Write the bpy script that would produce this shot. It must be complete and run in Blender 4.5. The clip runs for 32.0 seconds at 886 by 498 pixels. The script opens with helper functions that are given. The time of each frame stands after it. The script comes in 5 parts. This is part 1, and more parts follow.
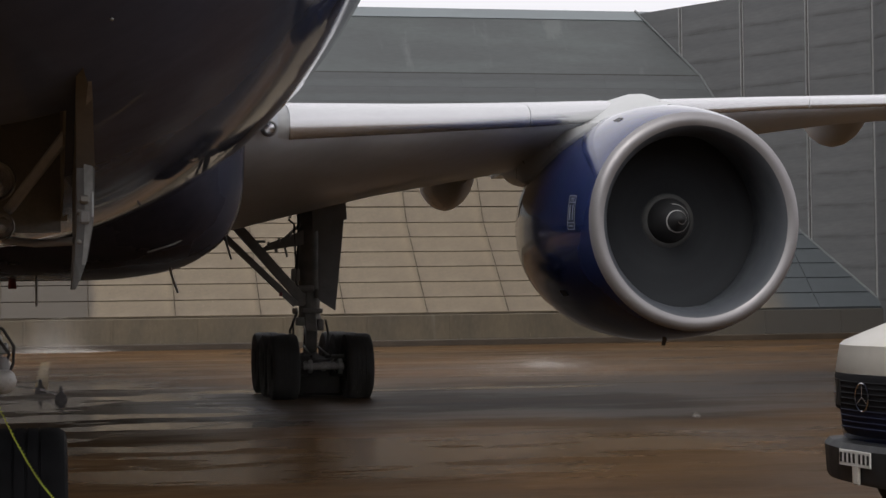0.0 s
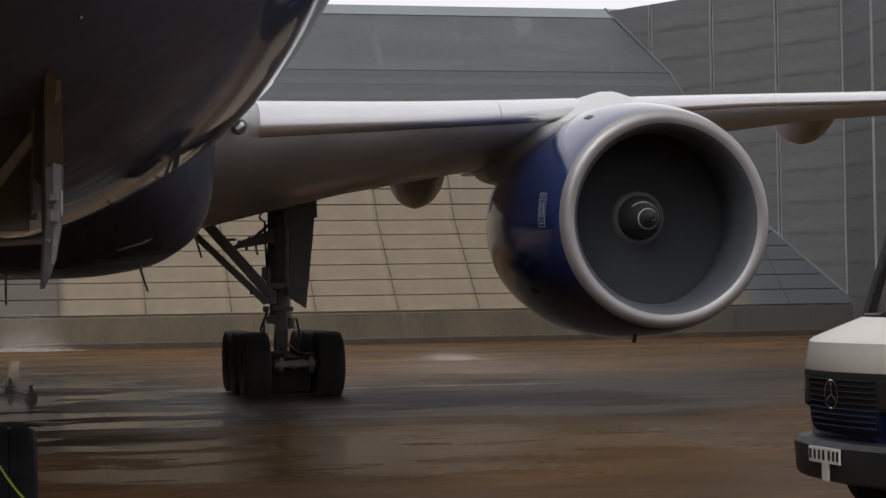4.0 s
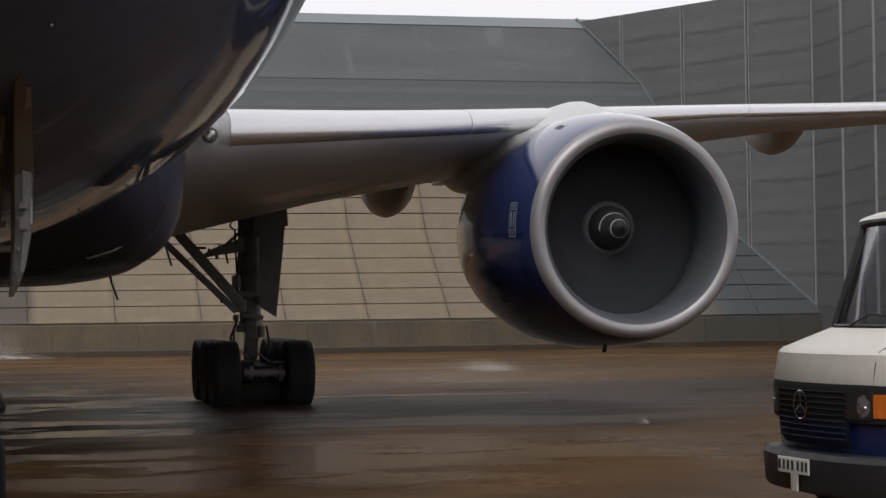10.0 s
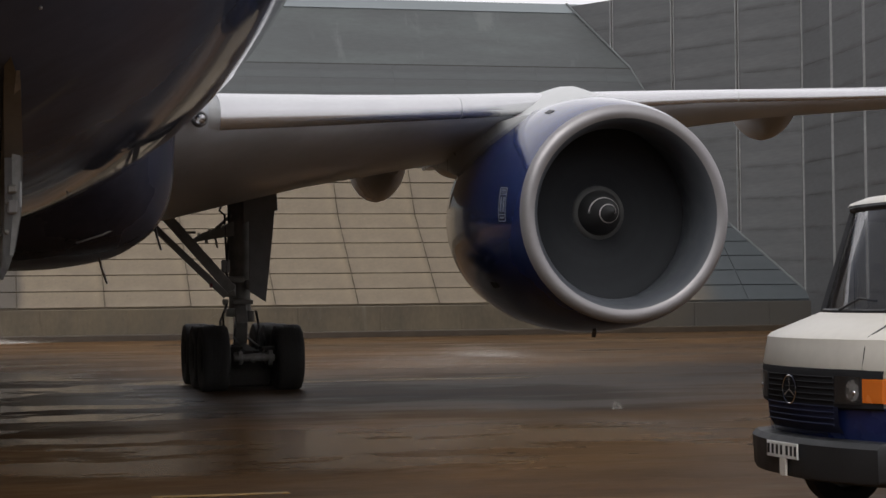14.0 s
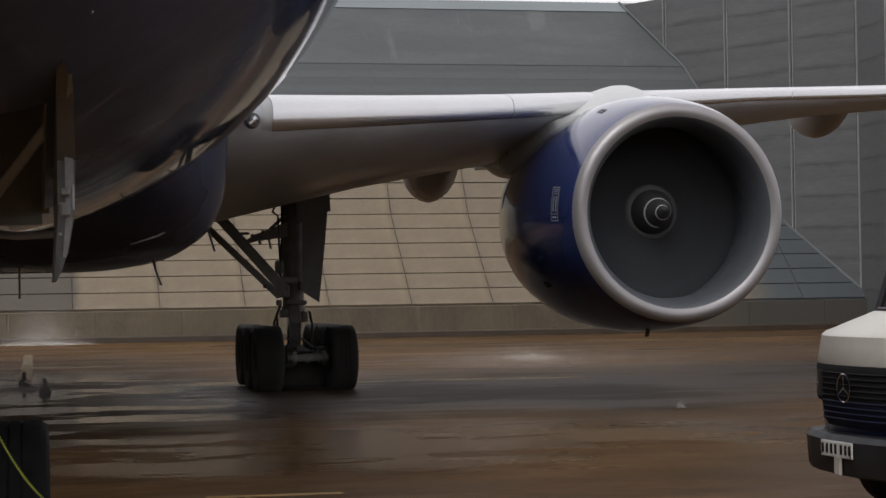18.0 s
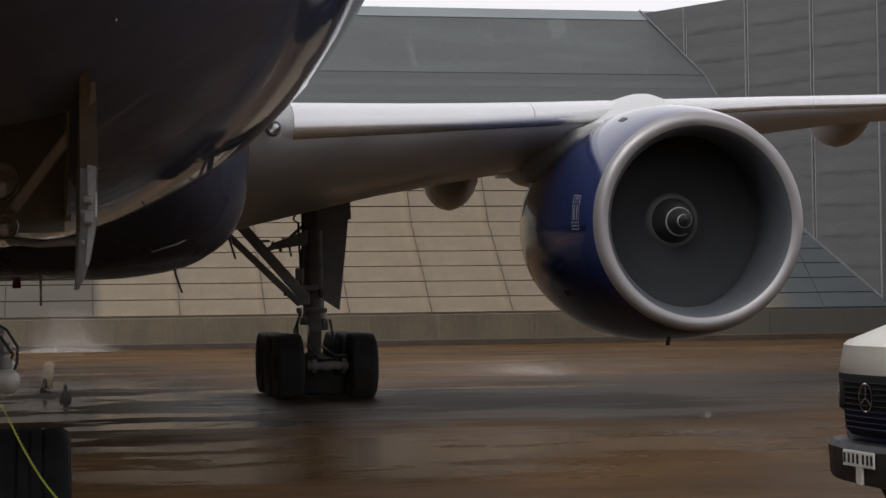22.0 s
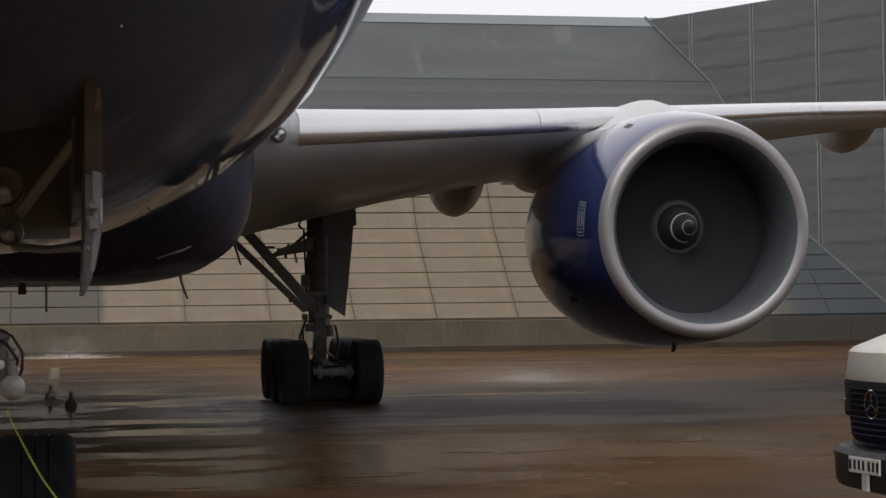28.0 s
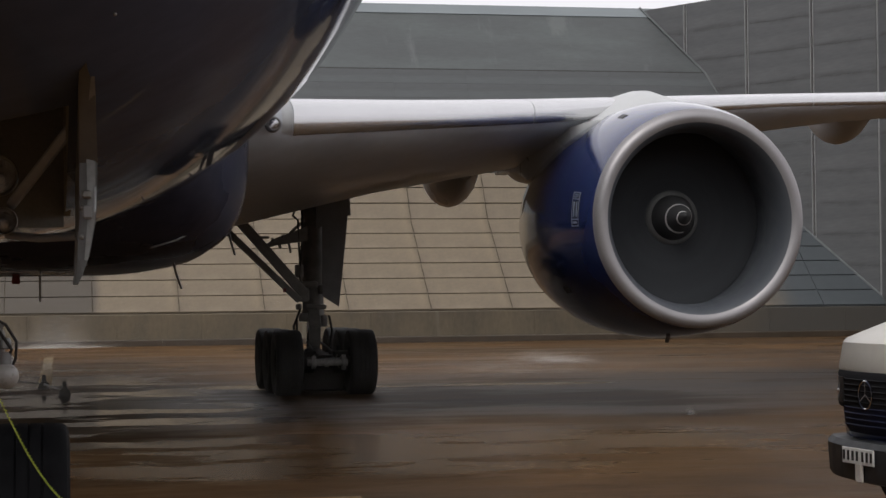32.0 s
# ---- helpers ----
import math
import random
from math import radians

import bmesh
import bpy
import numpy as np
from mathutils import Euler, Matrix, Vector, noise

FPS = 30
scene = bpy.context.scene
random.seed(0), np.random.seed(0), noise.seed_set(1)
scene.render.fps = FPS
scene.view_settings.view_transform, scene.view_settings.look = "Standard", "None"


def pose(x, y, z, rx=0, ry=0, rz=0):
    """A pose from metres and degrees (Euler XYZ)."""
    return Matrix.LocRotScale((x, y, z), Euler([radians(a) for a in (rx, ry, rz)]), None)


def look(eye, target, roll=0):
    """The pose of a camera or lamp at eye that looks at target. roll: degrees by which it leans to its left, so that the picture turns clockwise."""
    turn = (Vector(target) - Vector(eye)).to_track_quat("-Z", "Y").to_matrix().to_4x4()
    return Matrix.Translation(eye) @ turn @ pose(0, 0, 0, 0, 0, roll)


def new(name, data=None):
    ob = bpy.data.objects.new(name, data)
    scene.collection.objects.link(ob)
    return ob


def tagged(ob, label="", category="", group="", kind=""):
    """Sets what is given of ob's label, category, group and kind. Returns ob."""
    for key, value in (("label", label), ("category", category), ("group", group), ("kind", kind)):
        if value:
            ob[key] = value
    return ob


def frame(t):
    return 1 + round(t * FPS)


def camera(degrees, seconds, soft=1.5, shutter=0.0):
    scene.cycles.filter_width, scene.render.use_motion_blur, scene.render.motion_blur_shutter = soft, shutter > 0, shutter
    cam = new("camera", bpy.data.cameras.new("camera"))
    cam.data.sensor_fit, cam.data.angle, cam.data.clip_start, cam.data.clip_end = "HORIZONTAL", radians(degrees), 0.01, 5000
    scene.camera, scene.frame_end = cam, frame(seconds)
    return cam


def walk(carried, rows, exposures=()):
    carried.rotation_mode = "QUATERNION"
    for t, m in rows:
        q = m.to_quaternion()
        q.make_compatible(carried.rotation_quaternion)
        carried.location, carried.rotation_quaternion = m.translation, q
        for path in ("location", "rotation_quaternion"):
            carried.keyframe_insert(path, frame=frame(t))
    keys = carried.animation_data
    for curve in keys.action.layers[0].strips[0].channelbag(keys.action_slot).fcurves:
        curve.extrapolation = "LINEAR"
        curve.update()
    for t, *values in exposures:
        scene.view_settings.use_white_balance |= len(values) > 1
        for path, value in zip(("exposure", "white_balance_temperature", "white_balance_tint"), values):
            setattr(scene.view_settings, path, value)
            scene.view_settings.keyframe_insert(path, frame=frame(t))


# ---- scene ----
cam = camera(25.84, 32.0, soft=1.5, shutter=0.5)
SKY, SUN = 0.158, 0.75
PATH = [
    (0, pose(0.623, -5.158, 1.730, 91.609, 0.754, -11.444)),
    (0.5, pose(0.626, -5.158, 1.732, 91.484, 0.821, -11.509)),
    (1, pose(0.627, -5.156, 1.735, 91.279, 0.872, -11.665)),
    (1.5, pose(0.633, -5.158, 1.733, 91.123, 0.920, -11.709)),
    (2, pose(0.624, -5.162, 1.726, 91.130, 0.984, -11.773)),
    (2.5, pose(0.623, -5.164, 1.732, 91.217, 0.928, -11.930)),
    (3, pose(0.630, -5.156, 1.735, 91.382, 0.956, -12.048)),
    (3.5, pose(0.626, -5.162, 1.733, 91.442, 0.954, -12.175)),
    (5.5, pose(0.627, -5.164, 1.734, 91.775, 0.737, -12.675)),
    (6, pose(0.625, -5.167, 1.731, 91.729, 0.798, -12.830)),
    (6.5, pose(0.623, -5.164, 1.729, 91.635, 0.870, -12.953)),
    (7, pose(0.631, -5.161, 1.739, 91.640, 0.857, -12.973)),
    (7.5, pose(0.627, -5.166, 1.728, 91.751, 0.797, -13.079)),
    (8, pose(0.625, -5.167, 1.726, 91.767, 0.753, -13.158)),
    (8.5, pose(0.630, -5.170, 1.736, 91.763, 0.827, -13.130)),
    (9, pose(0.627, -5.170, 1.734, 91.826, 0.790, -13.089)),
    (9.5, pose(0.629, -5.163, 1.727, 91.830, 0.784, -13.105)),
    (10, pose(0.626, -5.161, 1.735, 91.780, 0.702, -13.181)),
    (10.5, pose(0.629, -5.165, 1.730, 91.758, 0.680, -13.226)),
    (11, pose(0.628, -5.166, 1.731, 91.794, 0.623, -13.230)),
    (11.5, pose(0.626, -5.167, 1.730, 91.679, 0.646, -13.265)),
    (12, pose(0.628, -5.163, 1.730, 91.470, 0.719, -13.263)),
    (12.5, pose(0.629, -5.163, 1.731, 91.388, 0.765, -13.208)),
    (13, pose(0.629, -5.163, 1.731, 91.388, 0.764, -13.233)),
    (13.5, pose(0.628, -5.171, 1.725, 91.398, 0.732, -13.413)),
    (14, pose(0.625, -5.161, 1.729, 91.335, 0.640, -13.490)),
    (14.5, pose(0.632, -5.168, 1.725, 91.371, 0.733, -13.506)),
    (16.5, pose(0.624, -5.171, 1.729, 91.337, 0.724, -13.729)),
    (17, pose(0.627, -5.168, 1.729, 91.335, 0.756, -13.571)),
    (17.5, pose(0.631, -5.170, 1.729, 91.390, 0.753, -12.722)),
    (18, pose(0.637, -5.173, 1.732, 91.349, 0.870, -11.893)),
    (18.5, pose(0.649, -5.165, 1.729, 91.169, 0.831, -11.773)),
    (19, pose(0.639, -5.166, 1.730, 91.186, 0.784, -11.683)),
    (19.5, pose(0.642, -5.153, 1.734, 91.410, 0.830, -11.389)),
    (20, pose(0.639, -5.154, 1.732, 91.456, 0.885, -11.280)),
    (20.5, pose(0.638, -5.161, 1.729, 91.420, 0.872, -11.342)),
    (21, pose(0.636, -5.164, 1.736, 91.501, 0.800, -11.362)),
    (21.5, pose(0.632, -5.172, 1.729, 91.591, 0.779, -11.333)),
    (22, pose(0.629, -5.164, 1.735, 91.593, 0.715, -11.307)),
    (22.5, pose(0.630, -5.159, 1.737, 91.610, 0.716, -11.243)),
    (23, pose(0.631, -5.160, 1.732, 91.615, 0.741, -11.162)),
    (23.5, pose(0.630, -5.157, 1.735, 91.578, 0.636, -11.126)),
    (24, pose(0.631, -5.154, 1.735, 91.540, 0.646, -11.074)),
    (24.5, pose(0.634, -5.167, 1.737, 91.435, 0.763, -11.021)),
    (26.5, pose(0.632, -5.150, 1.734, 91.367, 0.617, -10.991)),
    (27, pose(0.632, -5.163, 1.733, 91.610, 0.662, -11.034)),
    (27.5, pose(0.633, -5.154, 1.734, 91.744, 0.662, -11.078)),
    (28, pose(0.631, -5.159, 1.735, 91.783, 0.682, -11.146)),
    (28.5, pose(0.633, -5.154, 1.732, 91.824, 0.702, -11.227)),
    (29, pose(0.633, -5.160, 1.730, 91.813, 0.678, -11.156)),
    (29.5, pose(0.633, -5.152, 1.738, 91.722, 0.652, -11.127)),
    (30, pose(0.624, -5.168, 1.732, 91.625, 0.611, -11.192)),
    (30.5, pose(0.630, -5.152, 1.738, 91.632, 0.498, -11.263)),
    (31, pose(0.632, -5.158, 1.731, 91.664, 0.501, -11.323)),
    (31.5, pose(0.631, -5.158, 1.723, 91.607, 0.541, -11.355)),
    (32, pose(0.631, -5.150, 1.729, 91.504, 0.587, -11.325)),
]
walk(cam, PATH)
def motions():
    """All that moves: the fan of the running engine, the cup added over the beacon lamp and the drifting spray."""
    for thing, rows in MOVES:
        walk(thing, rows)


MOVES = []

# world and light: a bright overcast sky
world = bpy.data.worlds.new("overcast_sky")
scene.world = world
world.use_nodes = True
wn, wl = world.node_tree.nodes, world.node_tree.links
wn.clear()
sky = wn.new("ShaderNodeTexSky")
sky.sky_type = "NISHITA"
sky.sun_disc = False
sky.sun_elevation, sky.sun_rotation = radians(52), radians(205)
sky.air_density, sky.dust_density, sky.ozone_density = 1.0, 6.0, 1.0
pale = wn.new("ShaderNodeHueSaturation")
pale.inputs["Saturation"].default_value = 0.16
cloud = wn.new("ShaderNodeMixRGB")
cloud.inputs["Fac"].default_value = 0.58
cloud.inputs[2].default_value = (8.0, 7.8, 8.2, 1)
back = wn.new("ShaderNodeBackground")
back.inputs["Strength"].default_value = SKY
wout = wn.new("ShaderNodeOutputWorld")
wl.new(sky.outputs[0], pale.inputs["Color"])
wl.new(pale.outputs[0], cloud.inputs[1])
wl.new(cloud.outputs[0], back.inputs["Color"])
wl.new(back.outputs[0], wout.inputs["Surface"])
sun = new("sun", bpy.data.lights.new("sun", "SUN"))
sun.data.energy, sun.data.angle, sun.data.color = SUN, radians(40), (1.0, 0.97, 0.93)
sun.matrix_basis = look((-20, -25, 60), (8, 22, 0))


# ---- materials ----
TONE = 0.8  # scales non-metal base colours down, to balance the brighter sky


def mat(name, base, rough=0.5, metal=0.0, vary=0.25, scale=3.0, fine=40.0, bump=0.1, rough_vary=0.12, coat=0.0,
        other=None, other_scale=0.6, other_amount=0.5, stretch=(1, 1, 1), spec=0.5):
    """A surface with large stains and small grain: base colour varied at two scales, roughness varied, fine relief."""
    if metal < 0.4:
        base = tuple(c * TONE for c in base)
    if other:
        other = tuple(c * TONE for c in other)
    m = bpy.data.materials.new(name)
    m.use_nodes = True
    n, l = m.node_tree.nodes, m.node_tree.links
    b = n["Principled BSDF"]
    co = n.new("ShaderNodeTexCoord")
    mp = n.new("ShaderNodeMapping")
    mp.inputs["Scale"].default_value = stretch
    l.new(co.outputs["Object"], mp.inputs["Vector"])

    def tex(s, detail=6):
        t = n.new("ShaderNodeTexNoise")
        t.inputs["Scale"].default_value, t.inputs["Detail"].default_value = s, detail
        l.new(mp.outputs[0], t.inputs["Vector"])
        return t
    big, small = tex(scale), tex(fine, 3)
    mix = n.new("ShaderNodeMath")
    mix.operation = "MULTIPLY_ADD"
    mix.inputs[1].default_value = 0.35
    l.new(small.outputs[0], mix.inputs[0])
    l.new(big.outputs[0], mix.inputs[2])
    ramp = n.new("ShaderNodeMapRange")
    ramp.inputs["From Min"].default_value, ramp.inputs["From Max"].default_value = 0.4, 0.95
    ramp.inputs["To Min"].default_value, ramp.inputs["To Max"].default_value = 1 - vary, 1 + vary
    l.new(mix.outputs[0], ramp.inputs["Value"])
    tint = n.new("ShaderNodeVectorMath")
    tint.operation = "SCALE"
    l.new(ramp.outputs[0], tint.inputs["Scale"])
    if other:
        patch = tex(other_scale, 5)
        edge = n.new("ShaderNodeMapRange")
        edge.inputs["From Min"].default_value, edge.inputs["From Max"].default_value = 0.58 - 0.3 * other_amount, 0.72 - 0.3 * other_amount
        l.new(patch.outputs[0], edge.inputs["Value"])
        two = n.new("ShaderNodeMixRGB")
        two.inputs[1].default_value, two.inputs[2].default_value = (*base, 1), (*other, 1)
        l.new(edge.outputs[0], two.inputs["Fac"])
        l.new(two.outputs[0], tint.inputs[0])
    else:
        tint.inputs[0].default_value = base
    l.new(tint.outputs[0], b.inputs["Base Color"])
    rr = n.new("ShaderNodeMapRange")
    rr.inputs["From Min"].default_value, rr.inputs["From Max"].default_value = 0.3, 0.7
    rr.inputs["To Min"].default_value, rr.inputs["To Max"].default_value = max(0.02, rough - rough_vary), min(1, rough + rough_vary)
    l.new(big.outputs[0], rr.inputs["Value"])
    l.new(rr.outputs[0], b.inputs["Roughness"])
    b.inputs["Metallic"].default_value = metal
    b.inputs["Specular IOR Level"].default_value = spec
    b.inputs["Coat Weight"].default_value = coat
    b.inputs["Coat Roughness"].default_value = 0.06
    if bump:
        bp = n.new("ShaderNodeBump")
        bp.inputs["Strength"].default_value, bp.inputs["Distance"].default_value = bump, 0.02
        l.new(mix.outputs[0], bp.inputs["Height"])
        l.new(bp.outputs[0], b.inputs["Normal"])
    return m


def glow(name, colour, strength):
    m = bpy.data.materials.new(name)
    m.use_nodes = True
    b = m.node_tree.nodes["Principled BSDF"]
    b.inputs["Base Color"].default_value = (*colour, 1)
    b.inputs["Emission Color"].default_value = (*colour, 1)
    b.inputs["Emission Strength"].default_value = strength
    return m


def glass(name, colour=(1, 1, 1), rough=0.02):
    m = bpy.data.materials.new(name)
    m.use_nodes = True
    b = m.node_tree.nodes["Principled BSDF"]
    b.inputs["Base Color"].default_value = (*colour, 1)
    b.inputs["Transmission Weight"].default_value = 1.0
    b.inputs["Roughness"].default_value = rough
    b.inputs["IOR"].default_value = 1.45
    return m


def thin_glass(name, shine=0.1):
    """A thin clear pane: what is behind it shows unbent, with a faint mirror on top."""
    m = bpy.data.materials.new(name)
    m.use_nodes = True
    n, l = m.node_tree.nodes, m.node_tree.links
    clear, mirror, mix = n.new("ShaderNodeBsdfTransparent"), n.new("ShaderNodeBsdfGlossy"), n.new("ShaderNodeMixShader")
    mirror.inputs["Roughness"].default_value = 0.05
    mix.inputs[0].default_value = shine
    l.new(clear.outputs[0], mix.inputs[1])
    l.new(mirror.outputs[0], mix.inputs[2])
    l.new(mix.outputs[0], n["Material Output"].inputs["Surface"])
    return m


def place_mask(m, axis, lo, hi, wobble=0.0, scale=0.3):
    """A node that runs from 0 to 1 as the place along an axis goes from lo to hi, with a ragged edge."""
    n, l = m.node_tree.nodes, m.node_tree.links
    geo = n.new("ShaderNodeNewGeometry")
    sep = n.new("ShaderNodeSeparateXYZ")
    l.new(geo.outputs["Position"], sep.inputs[0])
    tex = n.new("ShaderNodeTexNoise")
    tex.inputs["Scale"].default_value, tex.inputs["Detail"].default_value = scale, 5
    l.new(geo.outputs["Position"], tex.inputs["Vector"])
    add = n.new("ShaderNodeMath")
    add.operation = "MULTIPLY_ADD"
    add.inputs[1].default_value = wobble
    l.new(tex.outputs[0], add.inputs[0])
    l.new(sep.outputs[axis], add.inputs[2])
    run = n.new("ShaderNodeMapRange")
    run.interpolation_type = "SMOOTHSTEP"
    run.inputs["From Min"].default_value, run.inputs["From Max"].default_value = lo + wobble / 2, hi + wobble / 2
    l.new(add.outputs[0], run.inputs["Value"])
    if lo > hi:
        run.inputs["From Min"].default_value, run.inputs["From Max"].default_value = hi + wobble / 2, lo + wobble / 2
        run.inputs["To Min"].default_value, run.inputs["To Max"].default_value = 1.0, 0.0
    return run.outputs[0]


def stain_or_shade(m, mask, colour, amount=1.0):
    """Lays a colour, for staining or for painted shade, over the material's base colour where the mask is 1."""
    n, l = m.node_tree.nodes, m.node_tree.links
    b = n["Principled BSDF"]
    src = b.inputs["Base Color"].links[0].from_socket
    k = n.new("ShaderNodeMath")
    k.operation = "MULTIPLY"
    k.inputs[1].default_value = amount
    l.new(mask, k.inputs[0])
    mx = n.new("ShaderNodeMixRGB")
    mx.inputs[2].default_value = (*[c * TONE for c in colour], 1)
    l.new(k.outputs[0], mx.inputs["Fac"])
    l.new(src, mx.inputs[1])
    l.new(mx.outputs[0], b.inputs["Base Color"])
    return m


def noise_mask(m, scale, lo, hi, detail=8, rough=0.6, stretch=(1, 1, 1), shift=0.0):
    """A node that is 1 in ragged patches of about 1/scale metres."""
    n, l = m.node_tree.nodes, m.node_tree.links
    co = n.new("ShaderNodeTexCoord")
    mp = n.new("ShaderNodeMapping")
    mp.inputs["Scale"].default_value = stretch
    mp.inputs["Location"].default_value = (shift, shift * 0.7, 0)
    l.new(co.outputs["Object"], mp.inputs["Vector"])
    tex = n.new("ShaderNodeTexNoise")
    tex.inputs["Scale"].default_value, tex.inputs["Detail"].default_value, tex.inputs["Roughness"].default_value = scale, detail, rough
    l.new(mp.outputs[0], tex.inputs["Vector"])
    run = n.new("ShaderNodeMapRange")
    run.interpolation_type = "SMOOTHSTEP"
    run.inputs["From Min"].default_value, run.inputs["From Max"].default_value = lo, hi
    l.new(tex.outputs[0], run.inputs["Value"])
    return run.outputs[0]


def combine(m, how, *masks):
    """Masks joined by MULTIPLY or MAXIMUM."""
    n, l = m.node_tree.nodes, m.node_tree.links
    made = masks[0]
    for other in masks[1:]:
        node = n.new("ShaderNodeMath")
        node.operation = how
        l.new(made, node.inputs[0])
        l.new(other, node.inputs[1])
        made = node.outputs[0]
    return made


def spread(m, mask, lo, hi):
    """A value that runs from lo to hi as the mask runs from 0 to 1."""
    run = m.node_tree.nodes.new("ShaderNodeMapRange")
    run.inputs["To Min"].default_value, run.inputs["To Max"].default_value = lo, hi
    m.node_tree.links.new(mask, run.inputs["Value"])
    return run.outputs[0]


def course_mask(m, axis, period, first, wide, wobble, scale, lo=0.42, hi=0.6):
    """Dirt along joints that repeat every period metres along an axis, broken up by noise."""
    n, l = m.node_tree.nodes, m.node_tree.links
    geo = n.new("ShaderNodeNewGeometry")
    sep = n.new("ShaderNodeSeparateXYZ")
    l.new(geo.outputs["Position"], sep.inputs[0])
    tex = n.new("ShaderNodeTexNoise")
    tex.inputs["Scale"].default_value, tex.inputs["Detail"].default_value = scale, 5
    l.new(geo.outputs["Position"], tex.inputs["Vector"])
    bend = n.new("ShaderNodeMath")
    bend.operation = "MULTIPLY_ADD"
    bend.inputs[1].default_value = wobble
    l.new(tex.outputs[0], bend.inputs[0])
    l.new(sep.outputs[axis], bend.inputs[2])
    off = n.new("ShaderNodeMath")
    off.operation = "SUBTRACT"
    off.inputs[1].default_value = first + wobble / 2
    l.new(bend.outputs[0], off.inputs[0])
    saw = n.new("ShaderNodeMath")
    saw.operation = "PINGPONG"
    saw.inputs[1].default_value = period / 2
    l.new(off.outputs[0], saw.inputs[0])
    run = n.new("ShaderNodeMapRange")
    run.interpolation_type = "SMOOTHSTEP"
    run.inputs["From Min"].default_value, run.inputs["From Max"].default_value = 0.0, wide
    run.inputs["To Min"].default_value, run.inputs["To Max"].default_value = 1.0, 0.0
    l.new(saw.outputs[0], run.inputs["Value"])
    return combine(m, "MULTIPLY", run.outputs[0], noise_mask(m, 0.5, lo, hi, 6))


def wet_concrete():
    """Rain-wet brown concrete: puddles that mirror, duller damp patches, silt, a soaked dark film, wing and belly shade
    painted in, fine grain.
    """
    m = mat("wet_concrete", (0.104, 0.054, 0.021), 0.3, vary=0.35, scale=0.45, fine=14, bump=0.0, other=(0.142, 0.078, 0.032), other_scale=0.16)
    n, l = m.node_tree.nodes, m.node_tree.links
    b = n["Principled BSDF"]
    damp = noise_mask(m, 0.20, 0.44, 0.56, 12, 0.62, (0.55, 1, 1))
    silt = noise_mask(m, 0.5, 0.50, 0.62, 12, 0.7, (0.55, 1, 1))
    film = noise_mask(m, 0.09, 0.50, 0.62, 8, 0.6, (0.55, 1, 1))
    stain_or_shade(m, silt, (0.138, 0.081, 0.039), 0.7)
    stain_or_shade(m, film, (0.070, 0.047, 0.027), 0.5)
    # finer streaks: soaked dark ones, dried pale ones
    stain_or_shade(m, noise_mask(m, 0.9, 0.47, 0.58, 11, 0.7, (0.4, 1, 1), 11.0), (0.062, 0.033, 0.013), 0.55)
    stain_or_shade(m, noise_mask(m, 1.5, 0.55, 0.66, 11, 0.7, (0.4, 1, 1), 17.0), (0.175, 0.110, 0.060), 0.65)
    # grey wet film with the shade below the wing painted in, streaked by the blast
    wing_shade = combine(m, "MULTIPLY", place_mask(m, 1, 21.0, 28.0, 6.0, 0.12), place_mask(m, 1, 42.0, 34.0, 6.0, 0.12), noise_mask(m, 0.3, 0.36, 0.52, 9, 0.65, (0.3, 1, 1), 4.0), noise_mask(m, 0.8, 0.38, 0.56, 10, 0.7, (0.4, 1, 1), 21.0))
    stain_or_shade(m, wing_shade, (0.046, 0.034, 0.022), 0.7)
    # darker ragged patches on the ground past the engine
    right_patches = combine(m, "MULTIPLY", place_mask(m, 0, 5.0, 9.0, 4.0, 0.2), noise_mask(m, 0.12, 0.35, 0.6, 8, 0.6, (0.5, 1, 1), 9.0))
    stain_or_shade(m, right_patches, (0.052, 0.033, 0.018), 0.6)
    # soaked ground beside and behind the nose gear, belly shade painted in
    soak_shade = combine(m, "MULTIPLY", place_mask(m, 0, 4.5, 1.0, 3.0, 0.25), place_mask(m, 1, 16.0, 21.0, 4.0, 0.25), place_mask(m, 1, 44.0, 36.0, 5.0, 0.25))
    stain_or_shade(m, soak_shade, (0.030, 0.0165, 0.0075), 0.7)
    # standing water: crisp-edged puddles beside the nose gear, a few more about the apron
    pool = noise_mask(m, 0.33, 0.49, 0.525, 10, 0.62, (0.6, 1, 1), 7.0)
    near = combine(m, "MULTIPLY", place_mask(m, 0, 5.5, 1.5, 4.0, 0.3), place_mask(m, 1, 17.5, 20.0, 2.0, 0.3), place_mask(m, 1, 46.0, 38.0, 4.0, 0.35))
    pool = combine(m, "MULTIPLY", pool, near)
    few = noise_mask(m, 0.16, 0.60, 0.63, 10, 0.6, (0.45, 1, 1), 2.0)
    pool = combine(m, "MAXIMUM", pool, few)
    stain_or_shade(m, pool, (0.014, 0.008, 0.004), 0.85)
    dull = spread(m, damp, 0.32, 0.50)
    # a smooth wet strip across the foreground
    strip = combine(m, "MULTIPLY", place_mask(m, 1, 12.5, 14.5, 2.5, 0.4), place_mask(m, 1, 20.5, 18.5, 2.5, 0.4), noise_mask(m, 0.3, 0.42, 0.50, 9, 0.6, (0.7, 1, 1), 5.0), noise_mask(m, 0.75, 0.40, 0.48, 10, 0.65, (0.6, 1, 1), 31.0))
    dull_wet = n.new("ShaderNodeMix")
    l.new(strip, dull_wet.inputs["Factor"])
    l.new(dull, dull_wet.inputs["A"])
    dull_wet.inputs["B"].default_value = 0.19
    wet = n.new("ShaderNodeMix")
    l.new(pool, wet.inputs["Factor"])
    l.new(dull_wet.outputs["Result"], wet.inputs["A"])
    wet.inputs["B"].default_value = 0.09
